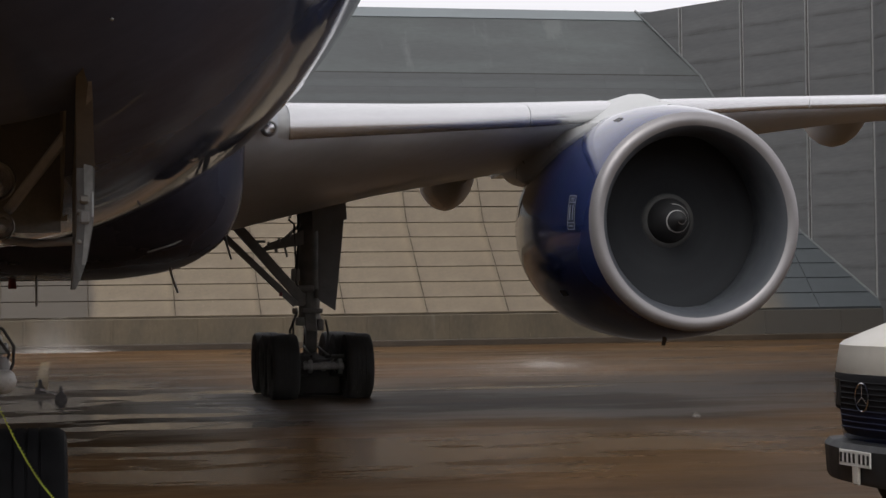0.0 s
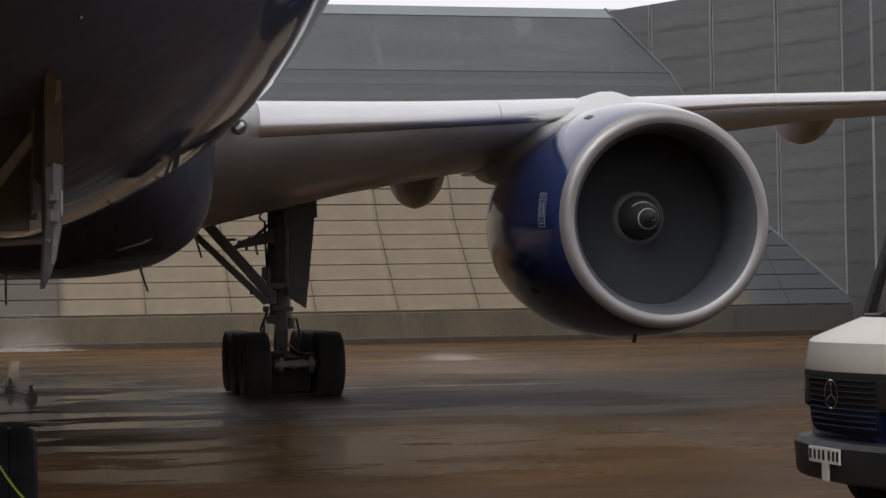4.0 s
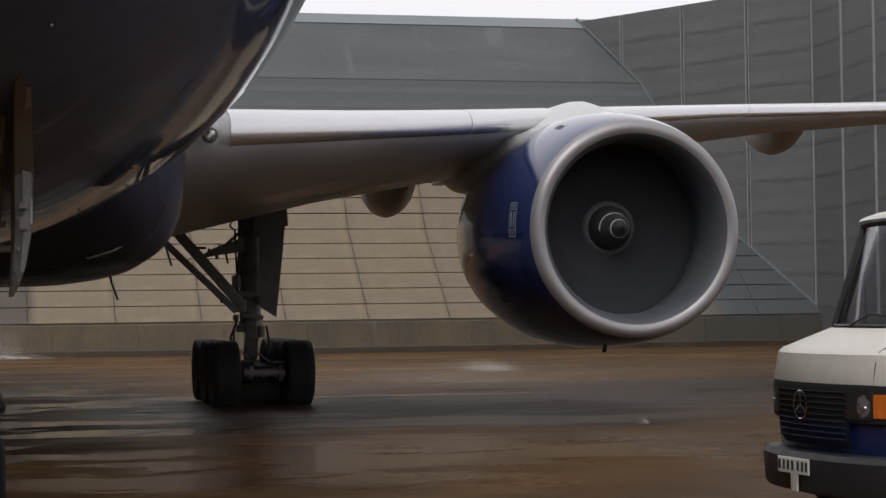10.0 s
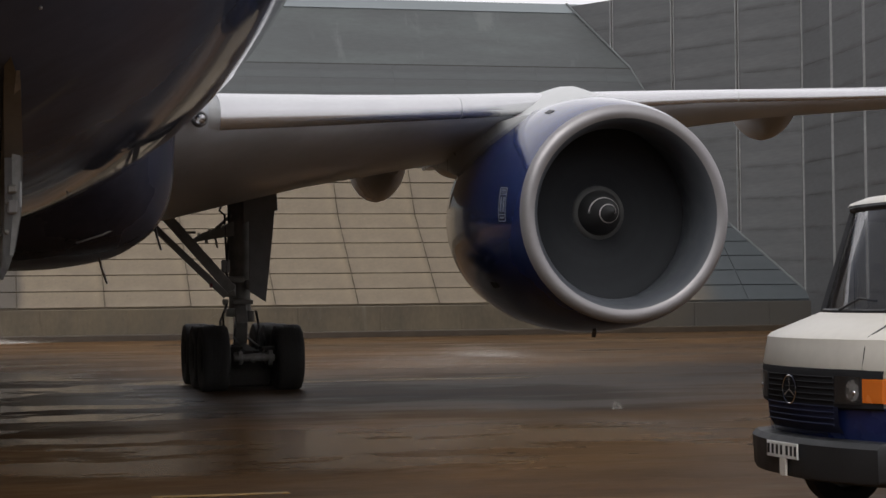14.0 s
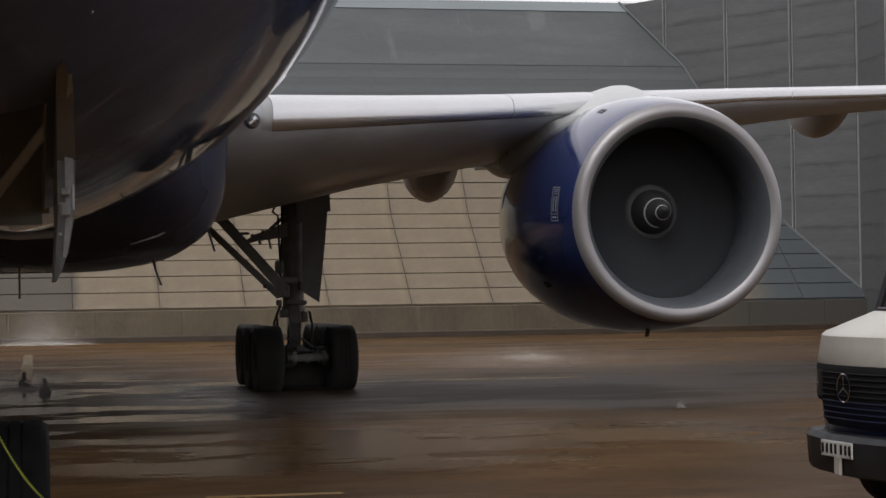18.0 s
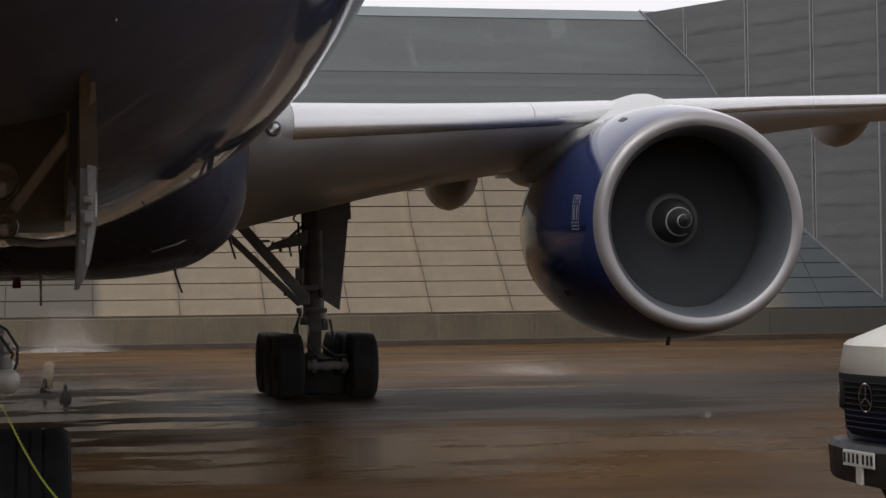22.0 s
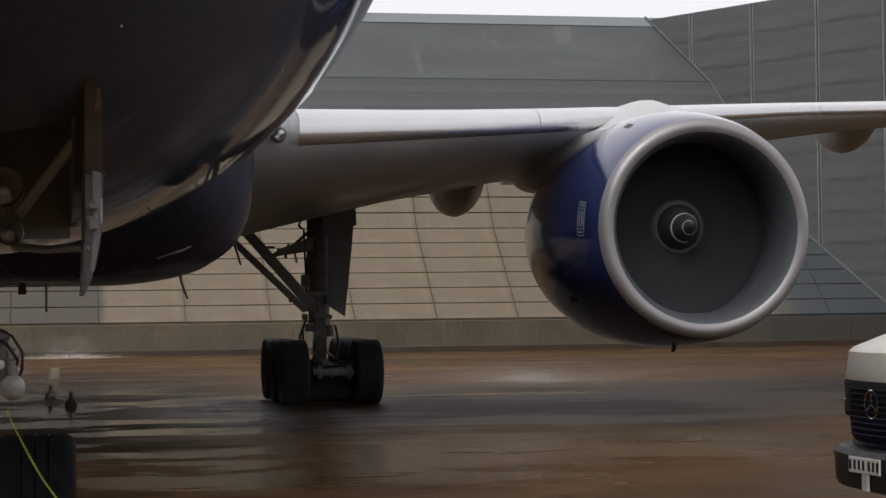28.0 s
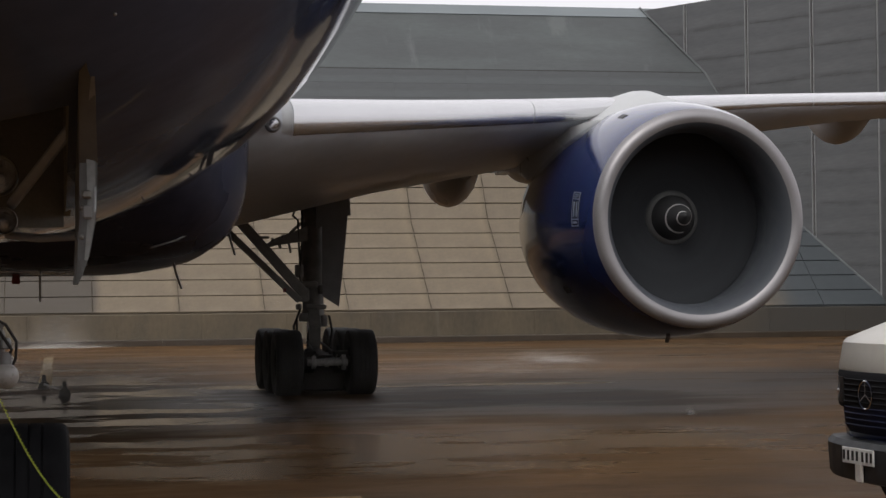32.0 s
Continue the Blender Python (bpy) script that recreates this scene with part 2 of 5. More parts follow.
    l.new(wet.outputs["Result"], b.inputs["Roughness"])
    l.new(spread(m, pool, 0.03, 0.06), b.inputs["Specular IOR Level"])
    b.inputs["Specular Tint"].default_value = (1.0, 0.84, 0.66, 1)
    ripple = n.new("ShaderNodeTexNoise")
    ripple.inputs["Scale"].default_value, ripple.inputs["Detail"].default_value = 3.0, 5
    co = n.new("ShaderNodeTexCoord")
    l.new(co.outputs["Object"], ripple.inputs["Vector"])
    bp = n.new("ShaderNodeBump")
    bp.inputs["Distance"].default_value = 0.03
    l.new(spread(m, pool, 0.35, 0.05), bp.inputs["Strength"])
    l.new(ripple.outputs[0], bp.inputs["Height"])
    l.new(bp.outputs[0], b.inputs["Normal"])
    return m


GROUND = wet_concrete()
TAN = mat("heat_stained_panel", (0.186, 0.143, 0.089), 0.6, vary=0.3, scale=0.5, fine=9, bump=0.15, other=(0.138, 0.107, 0.071), other_scale=0.16)
stain_or_shade(TAN, noise_mask(TAN, 0.22, 0.50, 0.62, 6, 0.55), (0.235, 0.190, 0.125), 0.5)
stain_or_shade(TAN, course_mask(TAN, 0, 3.8, -13.0, 0.30, 0.25, 0.8, 0.40, 0.58), (0.098, 0.075, 0.048), 0.65)
stain_or_shade(TAN, combine(TAN, "MULTIPLY", place_mask(TAN, 0, 19.0, 27.0, 6.0, 0.25), noise_mask(TAN, 0.5, 0.34, 0.55, 7, 0.6, (1, 1, 0.7), 3.0)), (0.105, 0.082, 0.055), 0.6)
stain_or_shade(TAN, place_mask(TAN, 0, 31.5, 35.5, 3.0), (0.056, 0.066, 0.073))
stain_or_shade(TAN, place_mask(TAN, 0, 2.7, 2.1, 1.2, 0.4), (0.058, 0.047, 0.034), 0.92)
GREY = mat("weathered_grey_panel", (0.060, 0.064, 0.067), 0.65, vary=0.26, other=(0.070, 0.077, 0.079), other_scale=0.35, scale=0.6, fine=6, bump=0.08, stretch=(0.22, 1, 2.2))
SIDEGREY = mat("dark_weathered_side_panel", (0.104, 0.107, 0.110), 0.65, vary=0.34, scale=0.5, fine=6, bump=0.15, stretch=(0.25, 1, 1.8))
stain_or_shade(SIDEGREY, course_mask(SIDEGREY, 2, 17.3 / 11, 0.0, 0.22, 0.7, 0.25, 0.36, 0.6), (0.062, 0.061, 0.060), 0.7)
stain_or_shade(SIDEGREY, noise_mask(SIDEGREY, 0.35, 0.52, 0.75, 8, 0.65, (1, 1, 0.25)), (0.160, 0.166, 0.168), 0.4)
TRIM = mat("dull_grey_corner_trim", (0.115, 0.125, 0.128), 0.6, vary=0.3, scale=0.6)
GREYTOP = mat("pale_weathered_grey_slope", (0.066, 0.072, 0.073), 0.65, vary=0.28, other=(0.078, 0.088, 0.087), other_scale=0.35, scale=0.6, fine=6, bump=0.08, stretch=(0.4, 1, 1.6))
stain_or_shade(GREYTOP, noise_mask(GREYTOP, 0.9, 0.57, 0.68, 6, 0.6, (1, 0.3, 0.12)), (0.125, 0.135, 0.135), 0.55)
UNSEENWALL = mat("dark_unseen_wall", (0.045, 0.046, 0.050), 0.7, vary=0.3, scale=0.4)
CAP = mat("pale_coping", (0.19, 0.215, 0.225), 0.55, vary=0.1, scale=0.5)
LOWCON = mat("stained_low_concrete", (0.108, 0.085, 0.054), 0.7, vary=0.42, scale=0.7, fine=8, bump=0.2, stretch=(1, 1, 0.4))
stain_or_shade(LOWCON, place_mask(LOWCON, 0, 27, 35, 4.0), (0.062, 0.058, 0.052), 0.9)
stain_or_shade(LOWCON, noise_mask(LOWCON, 1.0, 0.60, 0.72, 6, 0.6, (1, 1, 0.15)), (0.165, 0.150, 0.110), 0.6)
DIRT = mat("wet_black_dirt", (0.050, 0.034, 0.020), 0.5, vary=0.4, scale=1.0)
JOINT = mat("dark_joint", (0.03, 0.028, 0.026), 0.8)
TANJOINT = mat("sooty_brown_joint", (0.100, 0.077, 0.051), 0.8, vary=0.4, scale=1.2)
stain_or_shade(TANJOINT, place_mask(TANJOINT, 0, 31.0, 34.5, 3.0), (0.050, 0.058, 0.064))
STRIP = mat("dull_joint_strip", (0.33, 0.335, 0.335), 0.6, vary=0.2)
POST = mat("galvanised_post", (0.30, 0.31, 0.31), 0.45, 0.6)
NAVY = mat("midnight_blue_paint", (0.084, 0.102, 0.158), 0.05, vary=0.3, scale=0.8, fine=7, bump=0.006, rough_vary=0.03, coat=0.0, spec=0.022)
BRAKE = mat("worn_brake_metal", (0.34, 0.33, 0.31), 0.5, 0.2, vary=0.35, scale=9, fine=40)
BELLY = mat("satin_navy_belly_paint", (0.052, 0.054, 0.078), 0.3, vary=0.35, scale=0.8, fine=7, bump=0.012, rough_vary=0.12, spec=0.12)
BLUE = mat("royal_blue_cowl_paint", (0.019, 0.032, 0.110), 0.14, vary=0.2, scale=1.0, fine=9, bump=0.006, rough_vary=0.06, coat=1.0, spec=0.35)
BLUE.node_tree.links.new(place_mask(BLUE, 2, 2.1, 3.5, 0.5, 1.2), BLUE.node_tree.nodes["Principled BSDF"].inputs["Coat Weight"])
WINGGREY = mat("grey_wing_paint", (0.58, 0.61, 0.645), 0.4, vary=0.15, scale=0.8, fine=5, bump=0.02)
PALE = mat("pale_fairing_paint", (0.56, 0.57, 0.57), 0.35, vary=0.1, scale=1.2)
LIPMETAL = mat("dull_polished_aluminium", (0.26, 0.25, 0.255), 0.42, 0.5, vary=0.08, scale=1.5, fine=20, bump=0.02)
SLATMETAL = mat("polished_leading_edge", (0.70, 0.70, 0.71), 0.25, 0.8, vary=0.03, scale=1.5, fine=12, bump=0.0, rough_vary=0.02)
DUCT = mat("grey_inlet_liner", (0.066, 0.073, 0.085), 0.6, vary=0.1, scale=4)
BLADE = mat("sooty_titanium_blade", (0.048, 0.051, 0.056), 0.8, 0.0, spec=0.1)
SPINNER = mat("black_spinner", (0.034, 0.035, 0.037), 0.75)
HUBGREY = mat("lit_grey_hub", (0.11, 0.11, 0.11), 0.7, vary=0.2, scale=9)
WHITE = mat("white_marking", (0.8, 0.8, 0.8), 0.5, vary=0.1)
GEAR = mat("dirty_grey_gear_steel", (0.24, 0.23, 0.21), 0.5, 0.15, vary=0.3, scale=5)
GEARDARK = mat("dark_gear_door", (0.22, 0.215, 0.21), 0.5, vary=0.2)
RUBBER = mat("worn_black_rubber", (0.036, 0.035, 0.034), 0.75, vary=0.3, scale=8, fine=50, spec=0.3)
# darker copy of the tyre rubber: the nose wheel's shade is in the colour
SHADERUBBER = mat("shaded_wet_tyre_rubber", (0.012, 0.012, 0.013), 0.6, vary=0.3, scale=8, fine=50, spec=0.04)
GEARBLACK = mat("near_black_gear", (0.050, 0.047, 0.044), 0.7, vary=0.4, scale=6, spec=0.2)
DOOREDGE = mat("pale_worn_door_edge", (0.25, 0.25, 0.24), 0.5, vary=0.4, scale=12, fine=40)
REFLECTOR = mat("warm_lamp_reflector", (0.84, 0.84, 0.84), 0.35, 0.3, vary=0.2, scale=18)
LINK = mat("blue_grey_link_paint", (0.38, 0.41, 0.46), 0.5, vary=0.2, scale=9)
CHROME = mat("chrome", (0.75, 0.75, 0.76), 0.12, 1.0, vary=0.05)
DOORPAINT = mat("scuffed_grey_door_paint", (0.15, 0.15, 0.145), 0.5, vary=0.3, scale=4, fine=30)
BAY = mat("dark_bay_primer", (0.22, 0.22, 0.205), 0.6, vary=0.3)
VANWHITE = mat("off_white_van_paint", (0.66, 0.63, 0.57), 0.42, vary=0.09, scale=1.5, fine=12, bump=0.01, coat=0.06)
VANBLUE = mat("deep_blue_van_paint", (0.012, 0.022, 0.10), 0.25, vary=0.15, coat=0.3)
PLASTIC = mat("faded_black_plastic", (0.022, 0.022, 0.024), 0.5, vary=0.2, scale=5, fine=60)
GRILLE = mat("matt_black_grille_plastic", (0.020, 0.020, 0.022), 0.85, vary=0.2, spec=0.1)
SLATBLUE = mat("dull_dark_blue_slats", (0.016, 0.020, 0.048), 0.7, vary=0.2, spec=0.2)
HOUSING = mat("smoked_lamp_housing", (0.012, 0.012, 0.013), 0.5, vary=0.2)
BUMPER = mat("faded_grey_bumper_plastic", (0.022, 0.023, 0.025), 0.55, vary=0.25, scale=4, fine=40)
AMBER = mat("amber_lens", (0.60, 0.15, 0.018), 0.2, vary=0.1, coat=0.5)
PLATE = mat("white_plate", (0.72, 0.72, 0.68), 0.4, vary=0.08)
BLACKINK = mat("black_ink", (0.01, 0.01, 0.01), 0.5)
YELLOW = mat("worn_yellow_paint", (0.17, 0.105, 0.025), 0.5, vary=0.35, scale=3, fine=20)
DASHYELLOW = mat("chipped_yellow_paint", (0.33, 0.20, 0.05), 0.5, vary=0.45, scale=5, fine=30)
LIME = mat("lime_yellow_coiled_cable", (0.55, 0.62, 0.06), 0.45, vary=0.1)
RED = mat("red_marker", (0.22, 0.02, 0.015), 0.5)
CREAM = mat("cream_plastic", (0.62, 0.58, 0.52), 0.4)
CAPPAINT = mat("scuffed_pale_cap", (0.42, 0.40, 0.37), 0.35, vary=0.3, scale=14)
GLASS = glass("clear_glass")
PANE = thin_glass("thin_lamp_glass")
HEADLENS = mat("silvered_headlight_bowl", (0.22, 0.225, 0.23), 0.3, 0.6, vary=0.3, scale=14, coat=1.0)
SCREEN = thin_glass("windscreen_glass", 0.3)
LAMPPANE = thin_glass("smoked_lamp_pane", 0.03)
SEATCLOTH = mat("grey_seat_cloth", (0.12, 0.12, 0.13), 0.9, vary=0.2, scale=10)




# ---- mesh helpers ----
def part(name, bm, material, parent=None, label="", smooth=True, m=None):
    """Links a bmesh as one mesh object, under parent if given."""
    bmesh.ops.recalc_face_normals(bm, faces=bm.faces[:])
    me = bpy.data.meshes.new(name)
    bm.to_mesh(me)
    bm.free()
    me.materials.append(material)
    if smooth:
        me.shade_smooth()
        me.set_sharp_from_angle(angle=radians(38))
    ob = new(name, me)
    ob.parent = parent
    if m is not None:
        ob.matrix_basis = m
    if label:
        tagged(ob, label)
    return ob


def empty(name, x=0, y=0, z=0):
    ob = new(name)
    ob.empty_display_size = 0.3
    ob.location = (x, y, z)
    return ob


def loft(rings, closed=True, cap=True, bm=None):
    """A skin over rings of points, all of one length."""
    bm = bm or bmesh.new()
    vs = [[bm.verts.new(p) for p in r] for r in rings]
    k = len(rings[0])
    for a, b in zip(vs, vs[1:]):
        for i in range(k if closed else k - 1):
            j = (i + 1) % k
            bm.faces.new((a[i], a[j], b[j], b[i]))
    if cap and closed:
        bm.faces.new(vs[0])
        bm.faces.new(vs[-1])
    return bm


def lathe(profile, centre, segs=48, axis="y", a0=0.0, a1=2 * math.pi, bm=None):
    """Turns a profile of (along, radius) round an axis through centre."""
    bm = bm or bmesh.new()
    full = abs(a1 - a0 - 2 * math.pi) < 1e-6
    rings = []
    for s, r in profile:
        ring = []
        for i in range(segs if full else segs + 1):
            a = a0 + (a1 - a0) * i / segs
            c, d = r * math.cos(a), r * math.sin(a)
            v = {"y": (c, s, d), "x": (s, c, d), "z": (c, d, s)}[axis]
            ring.append(Vector(centre) + Vector(v))
        rings.append(ring)
    return loft(rings, closed=full, cap=False, bm=bm)


def box(x0, x1, y0, y1, z0, z1, bevel=0.0, segs=1, bm=None):
    made = bm or bmesh.new()
    one = bmesh.ops.create_cube(made, size=1.0)
    for v in one["verts"]:
        v.co = Vector(((x0 + x1) / 2 + v.co.x * (x1 - x0), (y0 + y1) / 2 + v.co.y * (y1 - y0), (z0 + z1) / 2 + v.co.z * (z1 - z0)))
    if bevel:
        es = list({e for v in one["verts"] for e in v.link_edges})
        bmesh.ops.bevel(made, geom=es, offset=bevel, segments=segs, affect="EDGES", profile=0.5)
    return made


def tube(points, radius, segs=10, bm=None, cap=True):
    """A round bar or hose along points."""
    pts = [Vector(p) for p in points]
    rings = []
    side = None
    for i, p in enumerate(pts):
        d = (pts[min(i + 1, len(pts) - 1)] - pts[max(i - 1, 0)]).normalized()
        if side is None:
            side = d.orthogonal().normalized()
        side = (side - d * side.dot(d)).normalized()
        up = d.cross(side)
        r = radius[i] if isinstance(radius, (list, tuple)) else radius
        rings.append([p + r * (math.cos(2 * math.pi * k / segs) * side + math.sin(2 * math.pi * k / segs) * up) for k in range(segs)])
    return loft(rings, True, cap, bm)


def ball(centre, r, bm=None, u=20, v=12):
    made = bm or bmesh.new()
    one = bmesh.ops.create_uvsphere(made, u_segments=u, v_segments=v, radius=r)
    for w in one["verts"]:
        w.co += Vector(centre)
    return made


def bar(a, b, w, t, bm=None, bevel=0.01, up=(0, 1, 0)):
    """A bevelled flat bar from a to b, w wide and t thick along up."""
    a, b = Vector(a), Vector(b)
    d = (b - a).normalized()
    n = (Vector(up) - d * d.dot(Vector(up))).normalized()
    s = d.cross(n)
    rings = [[p + s * (i * w / 2) + n * (j * t / 2) for i, j in ((1, 1), (-1, 1), (-1, -1), (1, -1))] for p in (a, b)]
    made = loft(rings, True, True, bm)
    if bevel and bm is None:
        bmesh.ops.bevel(made, geom=made.edges[:], offset=bevel, segments=1, affect="EDGES")
    return made


# ---- ground ----
FALL = 0.2  # the apron falls a little towards the wall to drain


def gz(y):
    return -FALL * min(1.0, max(0.0, (y - 30.0) / 51.0))


bm = loft([[(x, y, gz(y)) for x in (-1500, -60, -20, 0, 20, 60, 1500)] for y in (-1500, -60, 0, 15, 30, 81, 140, 1500)], closed=False)
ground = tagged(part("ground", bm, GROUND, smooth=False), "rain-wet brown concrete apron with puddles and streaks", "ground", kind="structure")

# ---- the blast pen: sloped back wall, splayed side wall, low concrete wall ----
FOOT, KNEE, SEAM, TOP = (81.325, 1.25), (86.4, 5.6), (91.33, 13.48), (95.3, 17.45)


def slope_face(x0, x1, a, b, thick=0.3):
    """A slab between two (y, z) lines of the slope."""
    n = Vector((0, -(b[1] - a[1]), b[0] - a[0])).normalized() * thick
    rings = [[(x, a[0], a[1]), (x, b[0], b[1]), (x, b[0] - n.y, b[1] - n.z), (x, a[0] - n.y, a[1] - n.z)] for x in (x0, x1)]
    return loft(rings)


wall_back = tagged(part("wall_back", slope_face(-60, 46, FOOT, KNEE), TANJOINT, smooth=False), "sloped panelled blast wall, tan heat-stained low down", "wall", kind="structure")
part("upper_backing", slope_face(-60, 46, KNEE, SEAM), TANJOINT, wall_back, smooth=False)
part("top_slope", slope_face(-60, 46, SEAM, (94.75, 16.86)), GREYTOP, wall_back, "smooth grey upper slope", smooth=False)
part("seam_strip", tube([(-60, SEAM[0] - 0.02, SEAM[1]), (46, SEAM[0] - 0.02, SEAM[1])], 0.055, 6), JOINT, wall_back, "dark seam along the slope", smooth=False)
part("coping", slope_face(-60, 46, (94.7, 16.88), TOP), CAP, wall_back, "pale blue-grey coping strip", smooth=False)


def panel_mesh(name, w, h, material, bevel=0.012):
    bm = box(-w / 2, w / 2, -0.03, 0.03, -h / 2, h / 2, bevel)
    me = bpy.data.meshes.new(name)
    bmesh.ops.recalc_face_normals(bm, faces=bm.faces[:])
    bm.to_mesh(me)
    bm.free()
    me.materials.append(material)
    return me


def panel_rows(a, b, rows, tan_rows, first, cols, width):
    length = math.hypot(b[0] - a[0], b[1] - a[1])
    h = length / rows
    tilt = math.degrees(math.atan2(b[1] - a[1], b[0] - a[0])) - 90
    tan_me, grey_me = panel_mesh("panel", width - 0.030, h - 0.060, TAN), panel_mesh("panel", width - 0.002, h - 0.007, GREY, 0.001)
    for r in range(rows):
        f = (r + 0.5) / rows
        for c in range(cols):
            x = first + (c + 0.5) * width
            ob = new("panel", tan_me if r < tan_rows else grey_me)
            ob.parent = wall_back
            ob.matrix_basis = pose(x, a[0] + (b[0] - a[0]) * f, a[1] + (b[1] - a[1]) * f, tilt, 0, 0) @ pose(0, -0.03, 0)


panel_rows(FOOT, KNEE, 6, 6, -13.0, 14, 3.8)
panel_rows(KNEE, SEAM, 10, 3, -13.0, 14, 3.8)

low_wall = tagged(part("wall_low", box(-60, 41, 81.1, 81.7, -FALL - 0.1, 1.22, 0.03), LOWCON, smooth=False), "low stained concrete wall at the foot of the slope", "wall", kind="structure")
for i in range(14):
    part("pilaster", box(-12 + 3.8 * i - 0.05, -12 + 3.8 * i + 0.05, 81.06, 81.12, 0.10, 1.18, 0.01), LOWCON, low_wall, smooth=False)
tagged(part("kerb", box(-60, 41, 80.85, 81.095, -FALL - 0.1, 0.09, 0.04), DIRT, smooth=False), "wet dirt-black kerb along the low wall", "kerb", kind="structure")

SIDE_A, SIDE_B = Vector((30.0, 98.6, 0)), Vector((39.645, 81.86, 0))
SIDE_C = Vector((36.2, 42.0, 0))


def side_wall(name, a, b, label, first, step):
    d = (b - a).normalized()
    n = Vector((d.y, -d.x, 0))
    rings = [[p - Vector((0, 0, 0.4)), p - n * 0.4 - Vector((0, 0, 0.4)), p - n * 0.4 + Vector((0, 0, 17.3)), p + Vector((0, 0, 17.3))] for p in (a, b)]
    w = tagged(part(name, loft(rings), JOINT, smooth=False), label, "wall", kind="structure")
    length = (b - a).length
    s = first
    turn = math.degrees(math.atan2(d.y, d.x))
    while s < length - 0.8:
        e = min(s + step, length) if s + step < length - 0.8 else length
        h = 17.3 / 11
        me = panel_mesh("panel", e - s - 0.215, h - 0.005, SIDEGREY, 0.005)
        for r in range(11):
            mid = a + d * ((s + e) / 2)
            ob = new("panel", me)
            ob.parent = w
            ob.matrix_basis = pose(mid.x, mid.y, h * (r + 0.5), 0, 0, turn) @ pose(0, -0.03, 0)
        for k in (-0.088, 0.088):
            q = a + d * (s + k) + n * 0.05
            part("joint_strip", box(-0.014, 0.014, -0.05, 0.05, 1.2, 17.3), STRIP, w, smooth=False, m=pose(q.x, q.y, 0, 0, 0, turn))
        s = e
    return w


# pale strip where the slope meets the side wall
def corner(y, z):
    p = SIDE_A.lerp(SIDE_B, (98.6 - y) / (98.6 - SIDE_B.y))
    return (p.x - 0.10, y - 0.06, z + 0.02)


part("corner_trim", tube([corner(*FOOT), corner(*KNEE), corner(*SEAM), corner(*TOP)], 0.06, 6), TRIM, wall_back, "pale strip along the corner")

# unseen far sides added behind the camera and to its left, to block light
tagged(part("wall_unseen_back", box(-90, 90, -62, -60, 0, 12), UNSEENWALL, smooth=False), "plain dark unseen wall added behind the camera to block light", "wall", kind="structure")
# unseen mirror of the right wall, added to cut the light
tagged(part("wall_unseen_left", box(-41, -40.5, -20, 98, -0.4, 17.3), GREY, smooth=False), "tall plain grey unseen wall added on the left, mirroring the pen", "wall", kind="structure")


JOINTS = [(0.0, 19.4, 4.2, 24.7, 0.035), (10.0, 41.15, 22.0, 34.05, 0.03)]
side_wall("wall_side", SIDE_A, SIDE_B, "tall grey panelled side wall of the blast pen", 2.85, 4.17)
side_wall("wall_side_near", SIDE_B, SIDE_C, "tall grey panelled side wall of the blast pen, nearer stretch", 0.0, 4.15)

# ---- ground markings ----
bm = loft([[(x, y, gz(y) + z) for x, z in ((-0.15, -0.01), (0.15, -0.01), (0.15, 0.006), (-0.15, 0.006))] for y in (36.6, 63)])
tagged(part("centre_line", bm, YELLOW, smooth=False, m=pose(0.38, 0, 0)), "worn yellow painted stand centre line", "marking", kind="structure")
tagged(part("lead_mark", box(2.06, 3.25, 11.6, 11.75, 0, 0.006), DASHYELLOW, smooth=False), "short worn yellow painted dash on the apron", "marking", kind="structure")

# slab joints: pale sealant lines in the concrete
SEALANT = mat("pale_joint_sealant", (0.17, 0.14, 0.11), 0.5, vary=0.3, scale=2)
for x0, y0, x1, y1, w in JOINTS:
    s = Vector((y0 - y1, x1 - x0, 0)).normalized() * (w / 2)
    ends = [((x0 + (x1 - x0) * f), (y0 + (y1 - y0) * f)) for f in (0, 0.25, 0.5, 0.75, 1)]
    part("slab_joint", loft([[(x + k * s.x, y + k * s.y, gz(y) + z) for k, z in ((-1, -0.01), (1, -0.01), (1, 0.004), (-1, 0.004))] for x, y in ends]), SEALANT, ground, smooth=False)

# ---- the airliner ----
plane = tagged(empty("airliner", 0, 31.7, 0), "dark blue twin-engined airliner with its engine running", "aircraft")
AT = Matrix.Translation((0, -31.7, 0))


def air(name, bm, material, parent=plane, label="", smooth=True):
    """A part of the airliner, built in world places."""
    ob = part(name, bm, material, parent, label, smooth)
    if parent == plane:
        ob.matrix_basis = AT
    return ob


# fuselage: rings of (y, radius, centre height), the nose bay left open below
STATIONS = [(0.0, 0.03, 4.25), (0.12, 0.42, 4.27), (0.4, 0.82, 4.33), (0.9, 1.26, 4.43), (1.6, 1.70, 4.58), (2.5, 2.10, 4.75), (3.4, 2.39, 4.88),
            (4.3, 2.61, 4.98), (5.2, 2.77, 5.06), (6.1, 2.89, 5.12), (7.0, 2.98, 5.18), (8.2, 3.09, 5.27), (9.6, 3.15, 5.33), (11, 3.15, 5.37), (12.5, 3.15, 5.43),
            (16, 3.15, 5.58), (22, 3.15, 5.65), (30, 3.15, 5.65), (40, 3.15, 5.65), (46, 2.95, 5.45), (52, 2.4, 5.9), (58, 1.5, 6.4), (62, 0.5, 6.8)]
SEGS = 112
bm = bmesh.new()
vs = []
